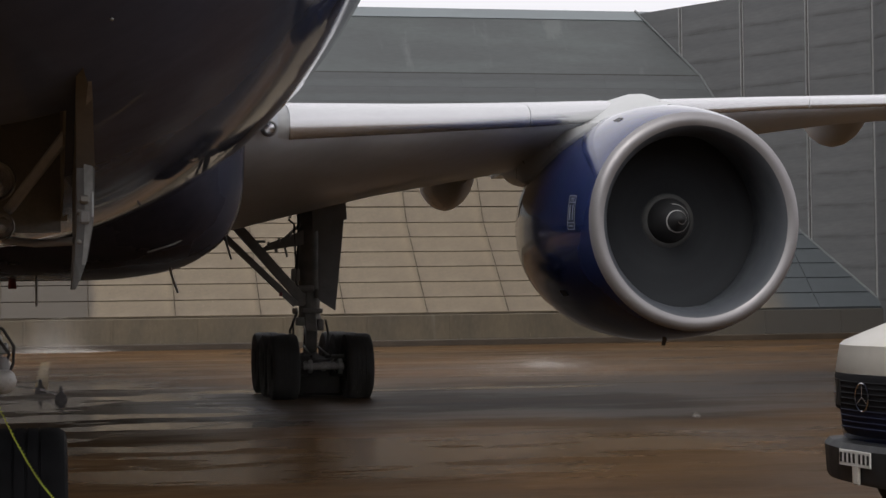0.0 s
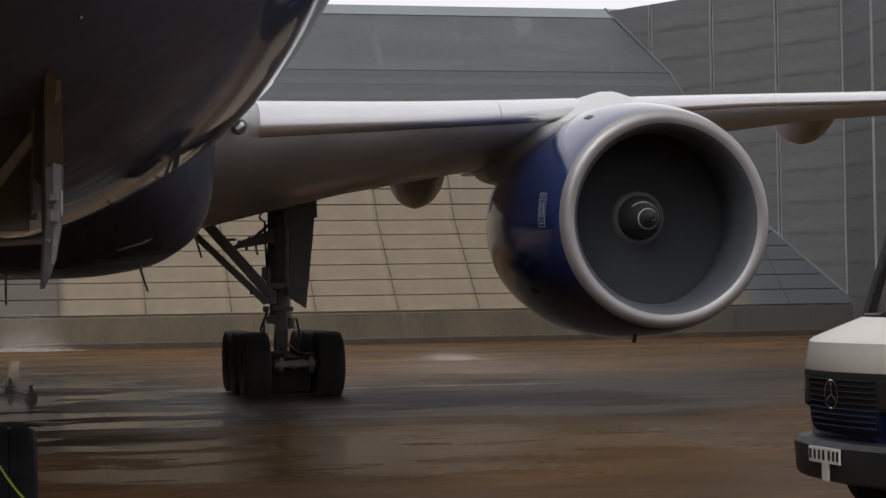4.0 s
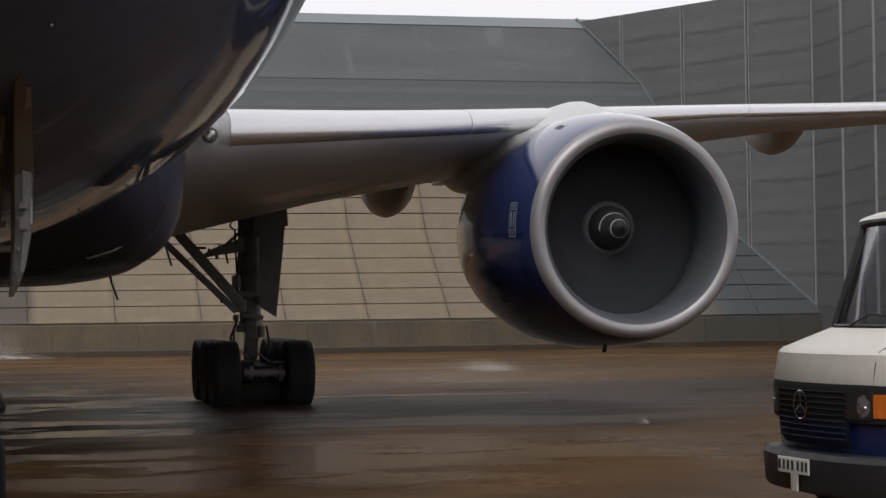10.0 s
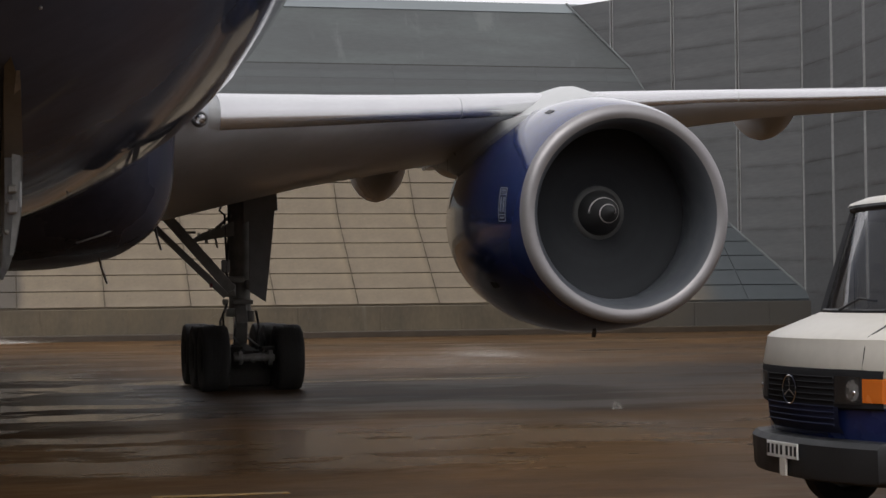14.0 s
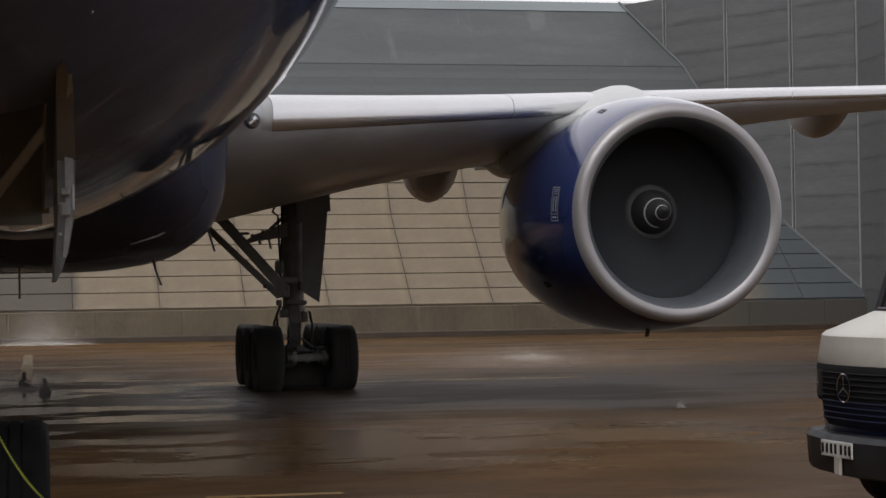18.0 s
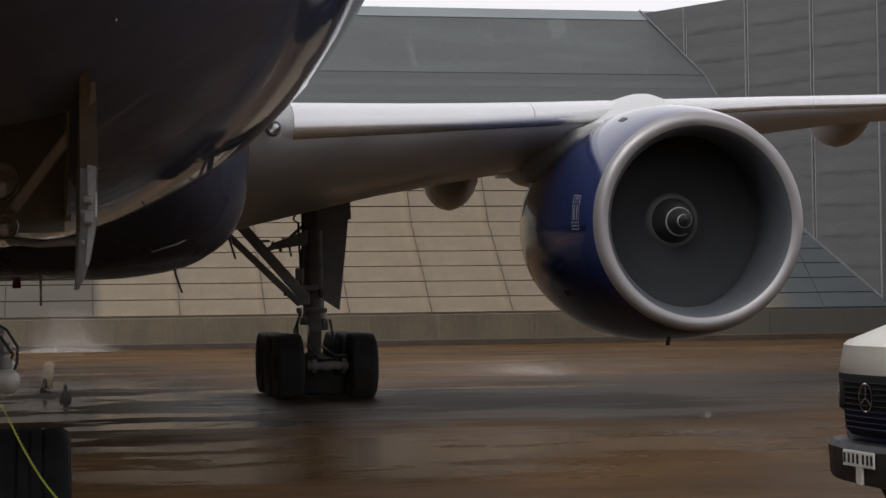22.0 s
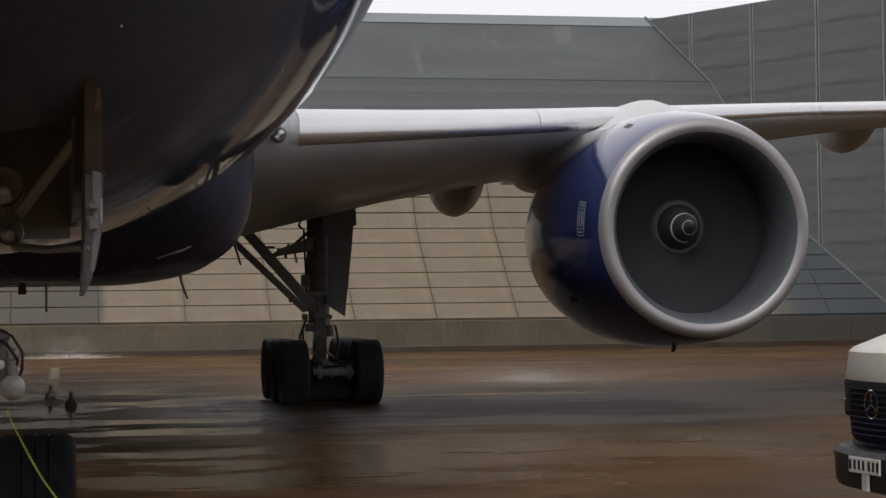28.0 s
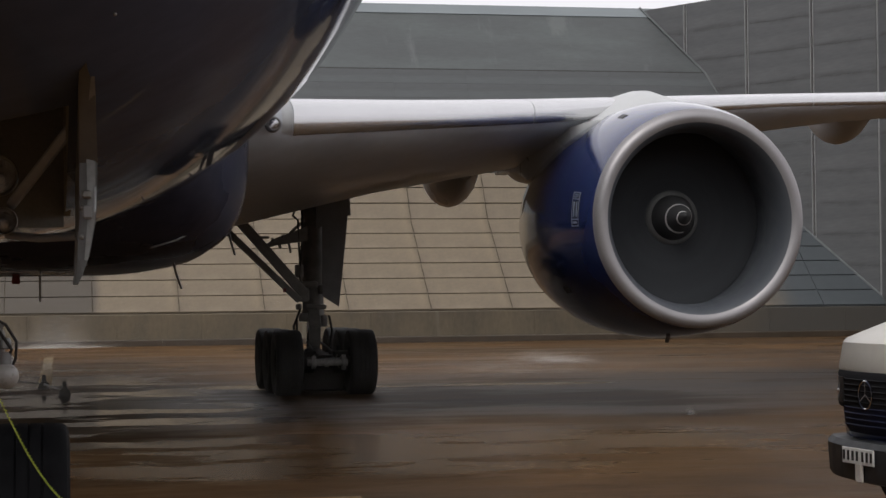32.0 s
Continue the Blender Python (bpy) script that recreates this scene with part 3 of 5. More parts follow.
for y, r, zc in STATIONS:
    full = 0.03 * min(1.0, max(0.0, (y - 7.0) / 3.0))  # the sides stand a little fuller than a circle
    vs.append([bm.verts.new((r * math.sin(2 * math.pi * i / SEGS) * (1 + full * math.sin(2 * math.pi * i / SEGS) ** 8), y, zc - r * math.cos(2 * math.pi * i / SEGS))) for i in range(SEGS)])
for (y, r, zc), ring in zip(STATIONS, vs):
    if 3.3 < y < 7.1:
        ring[5].co = (0.69, y, zc - math.sqrt(r * r - 0.69 ** 2))
        ring[SEGS - 5].co = (-0.69, y, zc - math.sqrt(r * r - 0.69 ** 2))
for k, (a, b) in enumerate(zip(vs, vs[1:])):
    for i in range(SEGS):
        j = (i + 1) % SEGS
        if 3.3 < STATIONS[k][0] < 6.9 and (i < 5 or i >= SEGS - 5):
            continue
        bm.faces.new((a[i], a[j], b[j], b[i]))
bm.faces.new(vs[-1])
fuselage = air("fuselage", bm, NAVY, plane, "glossy midnight blue painted fuselage")

# nose gear bay, its roof and walls
bay = air("nose_gear_bay", box(-0.72, 0.72, 3.4, 7.02, 3.86, 3.92), BAY, plane, "dark open nose gear bay", smooth=False)
for s in (-1, 1):
    air("bay_wall", loft([[(s * 0.70 + k, 3.4, 2.64), (s * 0.70 + k, 7.02, 2.27), (s * 0.70 + k, 7.02, 3.9), (s * 0.70 + k, 3.4, 3.9)] for k in (-0.02, 0.02)]), BAY, bay, smooth=False)
air("bay_wall", box(-0.68, 0.68, 3.38, 3.44, 2.64, 3.86), BAY, bay, smooth=False)
air("bay_wall", box(-0.68, 0.68, 6.98, 7.04, 2.20, 3.86), BAY, bay, smooth=False)
for i, (y, z, r) in enumerate(((4.2, 3.6, 0.03), (5.0, 3.3, 0.045), (5.9, 3.5, 0.03), (6.6, 3.1, 0.05))):
    air("bay_pipe", tube([(-0.69, y, z), (0.2, y + 0.1, z - 0.12), (0.69, y, z)], r), GEAR, plane)

# belly fairing
def fairing_ring(y, half, bottom, top=4.4, k=4.9):
    pts = []
    for i in range(49):
        a = math.pi * i / 48
        c, s = math.cos(a), math.sin(a)
        pts.append((half * math.copysign(abs(c) ** (2 / k), c), y, top - (top - bottom) * abs(s) ** (2 / k)))
    return pts


rings = [fairing_ring(16.4, 2.1, 2.85, 3.6), fairing_ring(16.8, 2.45, 2.52, 4.0), fairing_ring(17.3, 2.70, 2.32), fairing_ring(17.9, 2.88, 2.20), fairing_ring(18.7, 2.98, 2.14), fairing_ring(22, 3.1, 2.13),
         fairing_ring(29, 3.15, 2.2), fairing_ring(33, 3.05, 2.4), fairing_ring(36, 2.8, 2.5), fairing_ring(40, 2.0, 2.7, 4.0)]
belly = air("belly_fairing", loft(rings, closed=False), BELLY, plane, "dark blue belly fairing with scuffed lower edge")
# ram air inlets in the belly fairing
for s in (-1, 1):
    air("ram_air_inlet", box(s * 1.88 - 0.30, s * 1.88 + 0.30, 17.15, 18.3, 2.56, 2.70, 0.04, 2), BLACKINK, plane, "black ram air inlet opening")
    air("inlet_lip", tube([(s * 1.70, 17.25, 2.36), (s * 2.0, 17.2, 2.45), (s * 2.28, 17.3, 2.60)], 0.011), POST, plane)
# drain masts and antennas under the belly
for x, y, z, l, lean in ((2.04, 18.9, 2.3, 0.40, 0.12), (2.78, 19.6, 2.75, 0.42, 0.11), (0.42, 21.3, 2.16, 0.40, 0.0)):
    rings = [[(x + 0.016 * i + lean * f ** 1.4, y + 0.16 * j + 0.12 * f, z - l * f) for i, j in ((-1, 0), (0, -1 + 0.5 * f), (1, 0), (0, 1 - 0.5 * f))] for f in (0, 0.5, 1)]
    air("blade_antenna", loft(rings), GEARDARK, plane, "thin dark blade antenna")
air("drain_port", ball((0.86, 2.42, 2.85), 0.008), POST, plane)
# faint ring of the livery high on the side
bm = bmesh.new()
for i in range(14):
    a0, a1 = radians(-150 + 12 * i), radians(-150 + 12 * (i + 1))
    quad = []
    for a, r in ((a0, 0.67), (a1, 0.67), (a1, 0.605), (a0, 0.605)):
        y, zz = 11.2 + r * math.cos(a), 4.50 + r * math.sin(a)
        quad.append(bm.verts.new((math.sqrt(3.162 ** 2 - (zz - 5.385) ** 2), y, zz)))
    bm.faces.new(quad)
air("livery_ring", bm, mat("pale_blue_livery_paint", (0.10, 0.11, 0.13), 0.3), plane, "pale curved livery stripe")

# wing: (x, leading edge y, trailing edge y, leading z, trailing z, thickness share)
WING = [(1.5, 17.9, 33.4, 4.0, 2.75, 0.115), (3.0, 18.95, 33.4, 4.005, 3.1, 0.112), (3.6, 19.37, 33.3, 4.05, 3.22, 0.11), (6.0, 21.05, 33.2, 4.27, 3.86, 0.10), (9.3, 23.4, 33.3, 4.62, 4.48, 0.095), (15.4, 27.65, 35.9, 5.22, 5.78, 0.076),
        (22, 32.3, 38.8, 5.9, 6.58, 0.075), (30.4, 38.2, 42.0, 6.75, 7.45, 0.07)]


def wing_section(x, yl, yt, zl, zt, th, cut=1.0, grow=0.0):
    """Points round an aerofoil, from the rear over the top to the nose and back below; cut keeps the front part only."""
    c = yt - yl
    k = min(1.0, max(0.0, (x - 8.0) / 5.0))
    over, under = 0.76 - 0.26 * k, 0.92 + 0.26 * k
    zl, zt = zl + 0.13 * k * th * c, zt + 0.13 * k * th * c
    up, low = [], []
    n = 18
    for i in range(n + 1):
        f = cut * (i / n) ** 2
        t = 5 * th * (0.2969 * math.sqrt(f) - 0.126 * f - 0.3516 * f * f + 0.2843 * f ** 3 - 0.1036 * f ** 4)
        z = zl + (zt - zl) * f
        up.append((x, yl + c * f - grow * (1 - f / cut), z + t * c * over + grow))
        g = f if cut == 1.0 else f * 0.10
        tl = 5 * th * (0.2969 * math.sqrt(g) - 0.126 * g - 0.3516 * g * g + 0.2843 * g ** 3 - 0.1036 * g ** 4)
        low.append((x, yl + c * g - grow * (1 - f / cut), zl + (zt - zl) * g - tl * c * under - grow * (1 - f / cut) - 0.004))
    return up[::-1] + low[1:]


wing = air("wing", loft([wing_section(*w) for w in WING], closed=False), WINGGREY, plane, "light grey swept wing, dirty underneath")
# slats: the bright metal leading edge in lengths
def between(x):
    for a, b in zip(WING, WING[1:]):
        if a[0] <= x <= b[0]:
            f = (x - a[0]) / (b[0] - a[0])
            return tuple(p + (q - p) * f for p, q in zip(a, b))


SLATS = ((3.62, 7.47), (7.48, 9.1), (9.95, 13.52), (13.53, 17.52), (17.53, 21.5), (21.51, 25.5), (25.51, 29.8))
for x0, x1 in SLATS:
    rings = [wing_section(*between(x0 + (x1 - x0) * i / 4), cut=0.085, grow=0.03) for i in range(5)]
    air("leading_edge_slat", loft(rings, closed=False), SLATMETAL, wing, "polished metal leading edge slat")
# landing light in the wing root
LX, LY, LZ = 3.32, 18.96, 3.955
root = air("wing_root_light", lathe([(0.03, 0.068), (-0.01, 0.074), (0.0, 0.092), (0.05, 0.100), (0.16, 0.100)], (LX, LY, LZ), 28), GEARDARK, plane, "round landing light in a dark ring in the wing root")
air("reflector", lathe([(0.03, 0.07), (0.07, 0.05), (0.10, 0.02), (0.10, 0.0)], (LX, LY, LZ), 24), CHROME, root)
air("lens", lathe([(0.028, 0.07), (0.02, 0.05), (0.015, 0.001), (0.018, 0.001), (0.023, 0.05), (0.031, 0.07), (0.028, 0.07)], (LX, LY, LZ), 24), PANE, root).visible_shadow = False
# pale rounded end of the leading edge at the root
air("slat_end_cap", loft([wing_section(*between(3.46 + 0.05 * i), cut=0.06 + 0.008 * i, grow=0.009 * i) for i in range(4)], closed=False), PALE, wing, "pale rounded end of the leading edge")
# flap track fairings
def canoe(x, y0, y1, z0, half, deep, tip=0.25):
    rings = []
    n = 14
    for i in range(n + 1):
        f = i / n
        s = max(0.03, math.sin(math.pi * min(1, f * 0.9 + 0.05)) ** 0.55)
        y = y0 + (y1 - y0) * f
        rings.append([(x + half * s * math.copysign(abs(math.cos(a)) ** 1.12, math.cos(a)), y, z0 - deep * s * max(0, math.sin(a)) + 0.25 * s * max(0, -math.sin(a))) for a in [2 * math.pi * k / 20 for k in range(20)]])
    return loft(rings)


for x, y0, y1, z0, half, deep in ((8.43, 31.4, 34.6, 4.30, 0.49, 0.71), (9.85, 31.5, 34.5, 4.62, 0.28, 0.32), (18.62, 36.0, 38.6, 6.2, 0.68, 0.93), (23.0, 38.2, 41.2, 6.55, 0.25, 0.25)):
    air("flap_track_fairing", canoe(x, y0, y1, z0, half, deep), PALE, wing, "pale canoe-shaped flap track fairing")

# ---- engine ----
EX, EY, EZ = 9.47, 20.64, 2.88
DROOP = (0.03, -0.05)


def drooped(bm):
    """Leans the front of the cowl a little down and outboard."""
    for v in bm.verts:
        k = max(0.0, 1 - (v.co.y - EY) / 1.2)
        v.co.x += DROOP[0] * k
        v.co.z += DROOP[1] * k
    return bm


engine = air("engine", drooped(lathe([(0.10, 1.545), (0.2, 1.577), (0.35, 1.613), (0.6, 1.655), (0.9, 1.693), (1.2, 1.722), (1.6, 1.745), (2.0, 1.752), (2.6, 1.745), (3.4, 1.70), (4.2, 1.58), (4.9, 1.40), (4.88, 1.34), (3.5, 1.35), (2.2, 1.36)], (EX, EY, EZ), 96)), BLUE, plane, "royal blue engine cowl")
air("inlet_lip_ring", drooped(lathe([(0.105, 1.548), (0.06, 1.528), (0.025, 1.498), (0.005, 1.462), (0.0, 1.43), (0.010, 1.385), (0.030, 1.352)], (EX, EY, EZ), 96)), LIPMETAL, engine, "dull polished metal inlet lip")
air("inlet_duct", drooped(lathe([(0.030, 1.352), (0.06, 1.32), (0.12, 1.285), (0.22, 1.253), (0.42, 1.228), (0.6, 1.225), (0.9, 1.27), (1.3, 1.34), (2.2, 1.36)], (EX, EY, EZ), 96)), DUCT, engine, "dark grey acoustic inlet lining")
air("core_cowl", lathe([(3.5, 1.0), (4.9, 0.95), (5.8, 0.75), (6.6, 0.48), (6.6, 0.44), (5.0, 0.5)], (EX, EY, EZ), 48), GEARDARK, engine, "dark metal core cowl")
air("exhaust_plug", lathe([(5.0, 0.5), (6.6, 0.34), (7.4, 0.04)], (EX, EY, EZ), 32), GEAR, engine)
air("duct_bulkhead", lathe([(2.19, 1.36), (2.2, 0.0)], (EX, EY, EZ), 48), BLADE, engine)
air("drain_mast", loft([[(EX - 0.08 + 0.03 * i, EY + 1.2 + 0.10 * j + 0.1 * f, 1.20 - 0.13 * f) for i, j in ((-1, 0), (0, -1), (1, 0), (0, 1))] for f in (0, 1)]), GEARDARK, engine, "small dark drain mast")
BADGE = mat("faded_white_badge_print", (0.27, 0.29, 0.35), 0.4, vary=0.2)
# badge of the maker, plain bars in a frame, on the inboard side of the cowl
def on_cowl(ang, y, lift=0.006):
    prof = [(0.35, 1.613), (0.6, 1.655), (0.9, 1.693), (1.2, 1.722), (1.6, 1.745), (2.0, 1.752), (2.6, 1.745), (3.4, 1.70)]
    s = y - EY
    for (a, ra), (b, rb) in zip(prof, prof[1:]):
        if a <= s <= b:
            r = ra + (rb - ra) * (s - a) / (b - a) + lift
    k = max(0.0, 1 - s / 1.2)
    return (EX + r * math.cos(ang) + DROOP[0] * k, y, EZ + r * math.sin(ang) + DROOP[1] * k)


def cowl_patch(name, y0, y1, a0, a1, material, label="", n=6):
    bm = bmesh.new()
    top = [bm.verts.new(on_cowl(radians(a0 + (a1 - a0) * i / n), EY + y0)) for i in range(n + 1)]
    bot = [bm.verts.new(on_cowl(radians(a0 + (a1 - a0) * i / n), EY + y1)) for i in range(n + 1)]
    for i in range(n):
        bm.faces.new((top[i], top[i + 1], bot[i + 1], bot[i]))
    return air(name, bm, material, engine, label, smooth=False)


for y0, y1, a0, a1 in ((0.72, 0.74, 171, 188), (0.93, 0.95, 171, 188), (0.74, 0.93, 171, 171.5), (0.74, 0.93, 187.5, 188), (0.74, 0.93, 174.3, 174.7), (0.74, 0.93, 184.3, 184.7),
                       (0.77, 0.90, 172.2, 172.7), (0.77, 0.90, 173.2, 173.6), (0.77, 0.90, 185.6, 186.6), (0.77, 0.81, 175.8, 183.2), (0.85, 0.90, 175.8, 183.2)):
    cowl_patch("badge_bar", y0 - 0.24, y1 - 0.24, a0 - 4.2, a1 - 4.2, BADGE)
cowl_patch("vent", 0.80, 1.00, 117.8, 121.2, BLACKINK, "small dark vent in the cowl")
cowl_patch("vent", 1.7, 2.0, 214, 217.5, BLACKINK, "small dark vent in the cowl")
# pylon: a bell-shaped fairing that flares into the wing, its sides running down to the cowl
rings = []
for y, top, foot, wide in ((21.75, 4.50, 4.42, 0.30), (22.0, 4.60, 4.40, 0.70), (22.4, 4.75, 4.36, 1.02), (23.0, 4.88, 4.30, 1.28), (23.7, 4.95, 4.30, 1.44), (24.5, 4.96, 4.32, 1.52), (26.5, 4.85, 4.30, 1.2), (30.5, 4.5, 4.2, 0.5), (33.0, 4.4, 4.3, 0.1)):
    ring = []
    for k in range(25):
        u = -1 + k / 12
        ring.append((EX + wide * u, y, foot + (top - foot) * (0.45 * (1 - abs(u)) + 0.55 * (0.5 + 0.5 * math.cos(math.pi * u)))))
    low = min(foot - 0.06, EZ + math.sqrt(1.70 ** 2 - wide ** 2) - 0.04) if y < 25 else foot - (0.45 if y < 28 else 0.06)
    ring += [(EX + wide * k, y, foot + (low - foot) * f) for k, f in ((1.01, 0.15), (1.015, 0.5), (1.0, 1.0))]
    ring += [(EX - wide * k, y, foot + (low - foot) * f) for k, f in ((1.0, 1.0), (1.015, 0.5), (1.01, 0.15))]
    rings.append(ring)
air("pylon", loft(rings), PALE, engine, "pale grey engine pylon fairing")

air("aft_pylon_fairing", canoe(9.22, 27.2, 31.0, 4.30, 0.34, 0.46), PALE, engine, "pale rounded fairing behind the pylon")

# fan: hub, spinner with its white spiral, 26 blades; turns about the engine's axis
FAN = Vector((EX, EY + 1.15, EZ + 0.012))
fan = empty("fan")
fan.parent = plane
tagged(fan, "turning fan with a white spiral on its black spinner")
hub = part("spinner", lathe([(-0.58, 0.004), (-0.56, 0.035), (-0.45, 0.10), (-0.26, 0.20), (-0.06, 0.30), (0.05, 0.325), (0.3, 0.34)], (0, 0, 0), 48), SPINNER, fan, "black spinner cone")
# its paler grey stands for the blurred blade roots catching light
part("hub_ring", lathe([(0.03, 0.33), (0.035, 0.345), (0.07, 0.385), (0.12, 0.41), (0.3, 0.42)], (0, 0, 0), 48), HUBGREY, fan, "grey blade root ring, the light on the blurred roots in its colour")
SPIRAL = mat("dulled_white_spiral_paint", (0.72, 0.72, 0.70), 0.6, vary=0.1)
bm = bmesh.new()
prev = None
CONE = [(0.004, -0.58), (0.035, -0.56), (0.10, -0.45), (0.20, -0.26), (0.30, -0.06)]


def cone_y(r):
    for (a, ya), (b, yb) in zip(CONE, CONE[1:]):
        if a <= r <= b:
            return ya + (yb - ya) * (r - a) / (b - a)
    return -0.08


for i in range(90):
    f = i / 89
    a = -2 * math.pi * 1.62 * (1 - f)
    r = 0.055 + 0.18 * f ** 0.9
    w = 0.0062 * (0.7 + 0.5 * f)
    pair = []
    for rr in (r - w, r + w):
        y = cone_y(rr) - 0.006
        pair.append(bm.verts.new((rr * math.cos(a), y, rr * math.sin(a))))
    if prev:
        bm.faces.new((prev[0], prev[1], pair[1], pair[0]))
    prev = pair
part("spiral", bm, SPIRAL, fan, "white painted spiral")
blade_rings = []
for f in (0, 0.25, 0.5, 0.75, 1.0):
    r = 0.37 + f * 0.966
    tw = radians(58 + 20 * f)
    c = 0.17 + 0.09 * f
    pts = []
    for u, v in ((-1, 0), (0, 0.06), (1, 0), (0, -0.06)):
        s, d = u * c, v * c
        pts.append((s * math.sin(tw) + d * math.cos(tw), 0.16 + s * math.cos(tw) - d * math.sin(tw), r))
    blade_rings.append(pts)
blade = part("fan_blade", loft(blade_rings), BLADE, fan)
for i in range(1, 26):
    b = new("fan_blade", blade.data)
    b.parent = fan
    b.matrix_basis = pose(0, 0, 0, 0, 360 * i / 26, 0)

# ---- main gear ----
GX, GY = 5.475, 31.77
def wheel_bm(r, half, rim):
    prof = [(-half * 0.55, rim), (-half * 0.8, rim + 0.02), (-half, r * 0.78), (-half * 0.99, r * 0.9), (-half * 0.92, r * 0.965), (-half * 0.78, r * 0.995), (-half * 0.55, r)]
    for g in (-0.32, 0.0, 0.32):
        prof += [(half * (g - 0.035), r * 1.0), (half * (g - 0.03), r * 0.985), (half * (g + 0.03), r * 0.985), (half * (g + 0.035), r * 1.0)]
    prof += [(half * 0.55, r), (half * 0.78, r * 0.995), (half * 0.92, r * 0.965), (half * 0.99, r * 0.9), (half, r * 0.78), (half * 0.8, rim + 0.02), (half * 0.55, rim)]
    return lathe(prof, (0, 0, 0), 48, axis="x")


gear = air("main_gear", bar((GX, GY, 0.75), (GX, GY, 0.76), 0.1, 0.1, bevel=0.0), GEAR, plane, "dark six-wheel main landing gear truck")
tyre_me = wheel_bm(0.603, 0.25, 0.27)
first = None
for dy in (-1.46, 0, 1.46):
    air("axle", tube([(GX - 0.75, GY + dy, 0.61), (GX + 0.75, GY + dy, 0.61)], 0.09, 16), GEARBLACK, gear)
    for dx in (-0.68, 0.68):
        if first is None:
            first = part("tyre", tyre_me, RUBBER, gear, "worn black tyre")
            t = first
            rim_first = part("rim", lathe([(-0.13, 0.05), (-0.16, 0.12), (-0.10, 0.25), (-0.14, 0.29), (0.14, 0.29), (0.10, 0.25), (0.16, 0.12), (0.13, 0.05)], (0, 0, 0), 32, axis="x"), GEAR, gear, "grey wheel rim")
            rim = rim_first
        else:
            t, rim = new("tyre", first.data), new("rim", rim_first.data)
            t.parent = rim.parent = gear
        t.matrix_basis = rim.matrix_basis = pose(GX + dx, GY + dy, 0.595)
air("truck_beam", loft([[(GX + 0.14 * i, GY + dy, z + 0.13 * j) for i, j in ((-1, -0.7), (-0.7, -1), (0.7, -1), (1, -0.7), (1, 0.7), (0.7, 1), (-0.7, 1), (-1, 0.7))] for dy, z in ((-1.62, 0.6), (-0.6, 0.66), (0, 0.72), (0.6, 0.66), (1.6, 0.6))]), GEARBLACK, gear)
for s in (-1, 1):
    air("brake_pack", tube([(GX + s * 0.20, GY - 1.46, 0.61), (GX + s * 0.44, GY - 1.46, 0.61)], 0.2, 20), GEARBLACK, gear)
    air("brake_line", tube([(GX + s * 0.22, GY - 1.66, 0.74), (GX + s * 0.16, GY - 1.68, 0.62), (GX + s * 0.26, GY - 1.66, 0.50)], 0.014, 8), GEAR, gear)
    air("brake_piston", tube([(GX + s * 0.30, GY - 1.62, 0.66), (GX + s * 0.30, GY - 1.70, 0.66)], 0.045, 12), GEAR, gear)
    air("brake_piston", tube([(GX + s * 0.19, GY - 1.62, 0.58), (GX + s * 0.19, GY - 1.70, 0.58)], 0.035, 12), GEAR, gear)
    air("brake_rod", tube([(GX + s * 0.17, GY - 1.5, 0.78), (GX + s * 0.12, GY, 0.95)], 0.024, 8), GEARBLACK, gear)
air("brake_rod", tube([(GX - 0.25, GY - 1.62, 0.62), (GX + 0.25, GY - 1.62, 0.66)], 0.035, 8), POST, gear)
# dark block for brake clutter and the shade below it, down to the ground
air("brake_shade_block", box(GX - 0.42, GX + 0.42, GY - 1.3, GY + 1.3, 0.05, 0.62, 0.14, 2), GEARBLACK, gear, "dark block of brake clutter with the shade below it built in")
air("brake_housing", tube([(GX - 0.34, GY - 1.74, 0.60), (GX + 0.40, GY - 1.74, 0.60)], 0.062, 16), BRAKE, gear, "worn bare metal brake housing")
for x, r in ((-0.22, 0.12), (0.02, 0.085), (0.33, 0.14)):
    air("brake_flange", tube([(GX + x - 0.035, GY - 1.72, 0.60), (GX + x + 0.035, GY - 1.72, 0.60)], r, 18), BRAKE, gear)
air("tag", box(4.85, 4.91, GY - 0.44, GY - 0.40, 1.90, 1.98, 0.008), RED, gear, "small red tag")
air("piston", tube([(GX, GY, 0.7), (GX, GY, 1.9)], 0.13, 20), CHROME, gear, "bright oleo piston")
air("strut", lathe([(1.35, 0.0), (1.35, 0.20), (1.5, 0.22), (1.55, 0.205), (2.4, 0.205), (2.45, 0.24), (2.6, 0.24), (2.7, 0.215), (4.1, 0.23)], (GX, GY, 0), 24, axis="z"), GEAR, gear, "thick grey shock strut")
air("torsion_link", bar((GX - 0.02, GY - 0.28, 0.85), (GX - 0.02, GY - 0.45, 1.25), 0.22, 0.07), GEAR, gear)
air("torsion_link", bar((GX - 0.02, GY - 0.45, 1.22), (GX - 0.02, GY - 0.2, 1.6), 0.22, 0.07), GEAR, gear)
for x, z, w, h in ((-0.20, 1.42, 0.18, 0.16), (-0.24, 1.85, 0.26, 0.26), (0.02, 1.62, 0.40, 0.10), (-0.29, 2.30, 0.15, 0.26), (-0.30, 1.62, 0.10, 0.12), (0.16, 1.95, 0.16, 0.18), (0.18, 1.35, 0.12, 0.22), (-0.10, 2.05, 0.3, 0.12)):
    air("fitting", box(GX + x - w / 2, GX + x + w / 2, GY - 0.32, GY - 0.1, z - h / 2, z + h / 2, 0.03, 2), GEAR, gear)
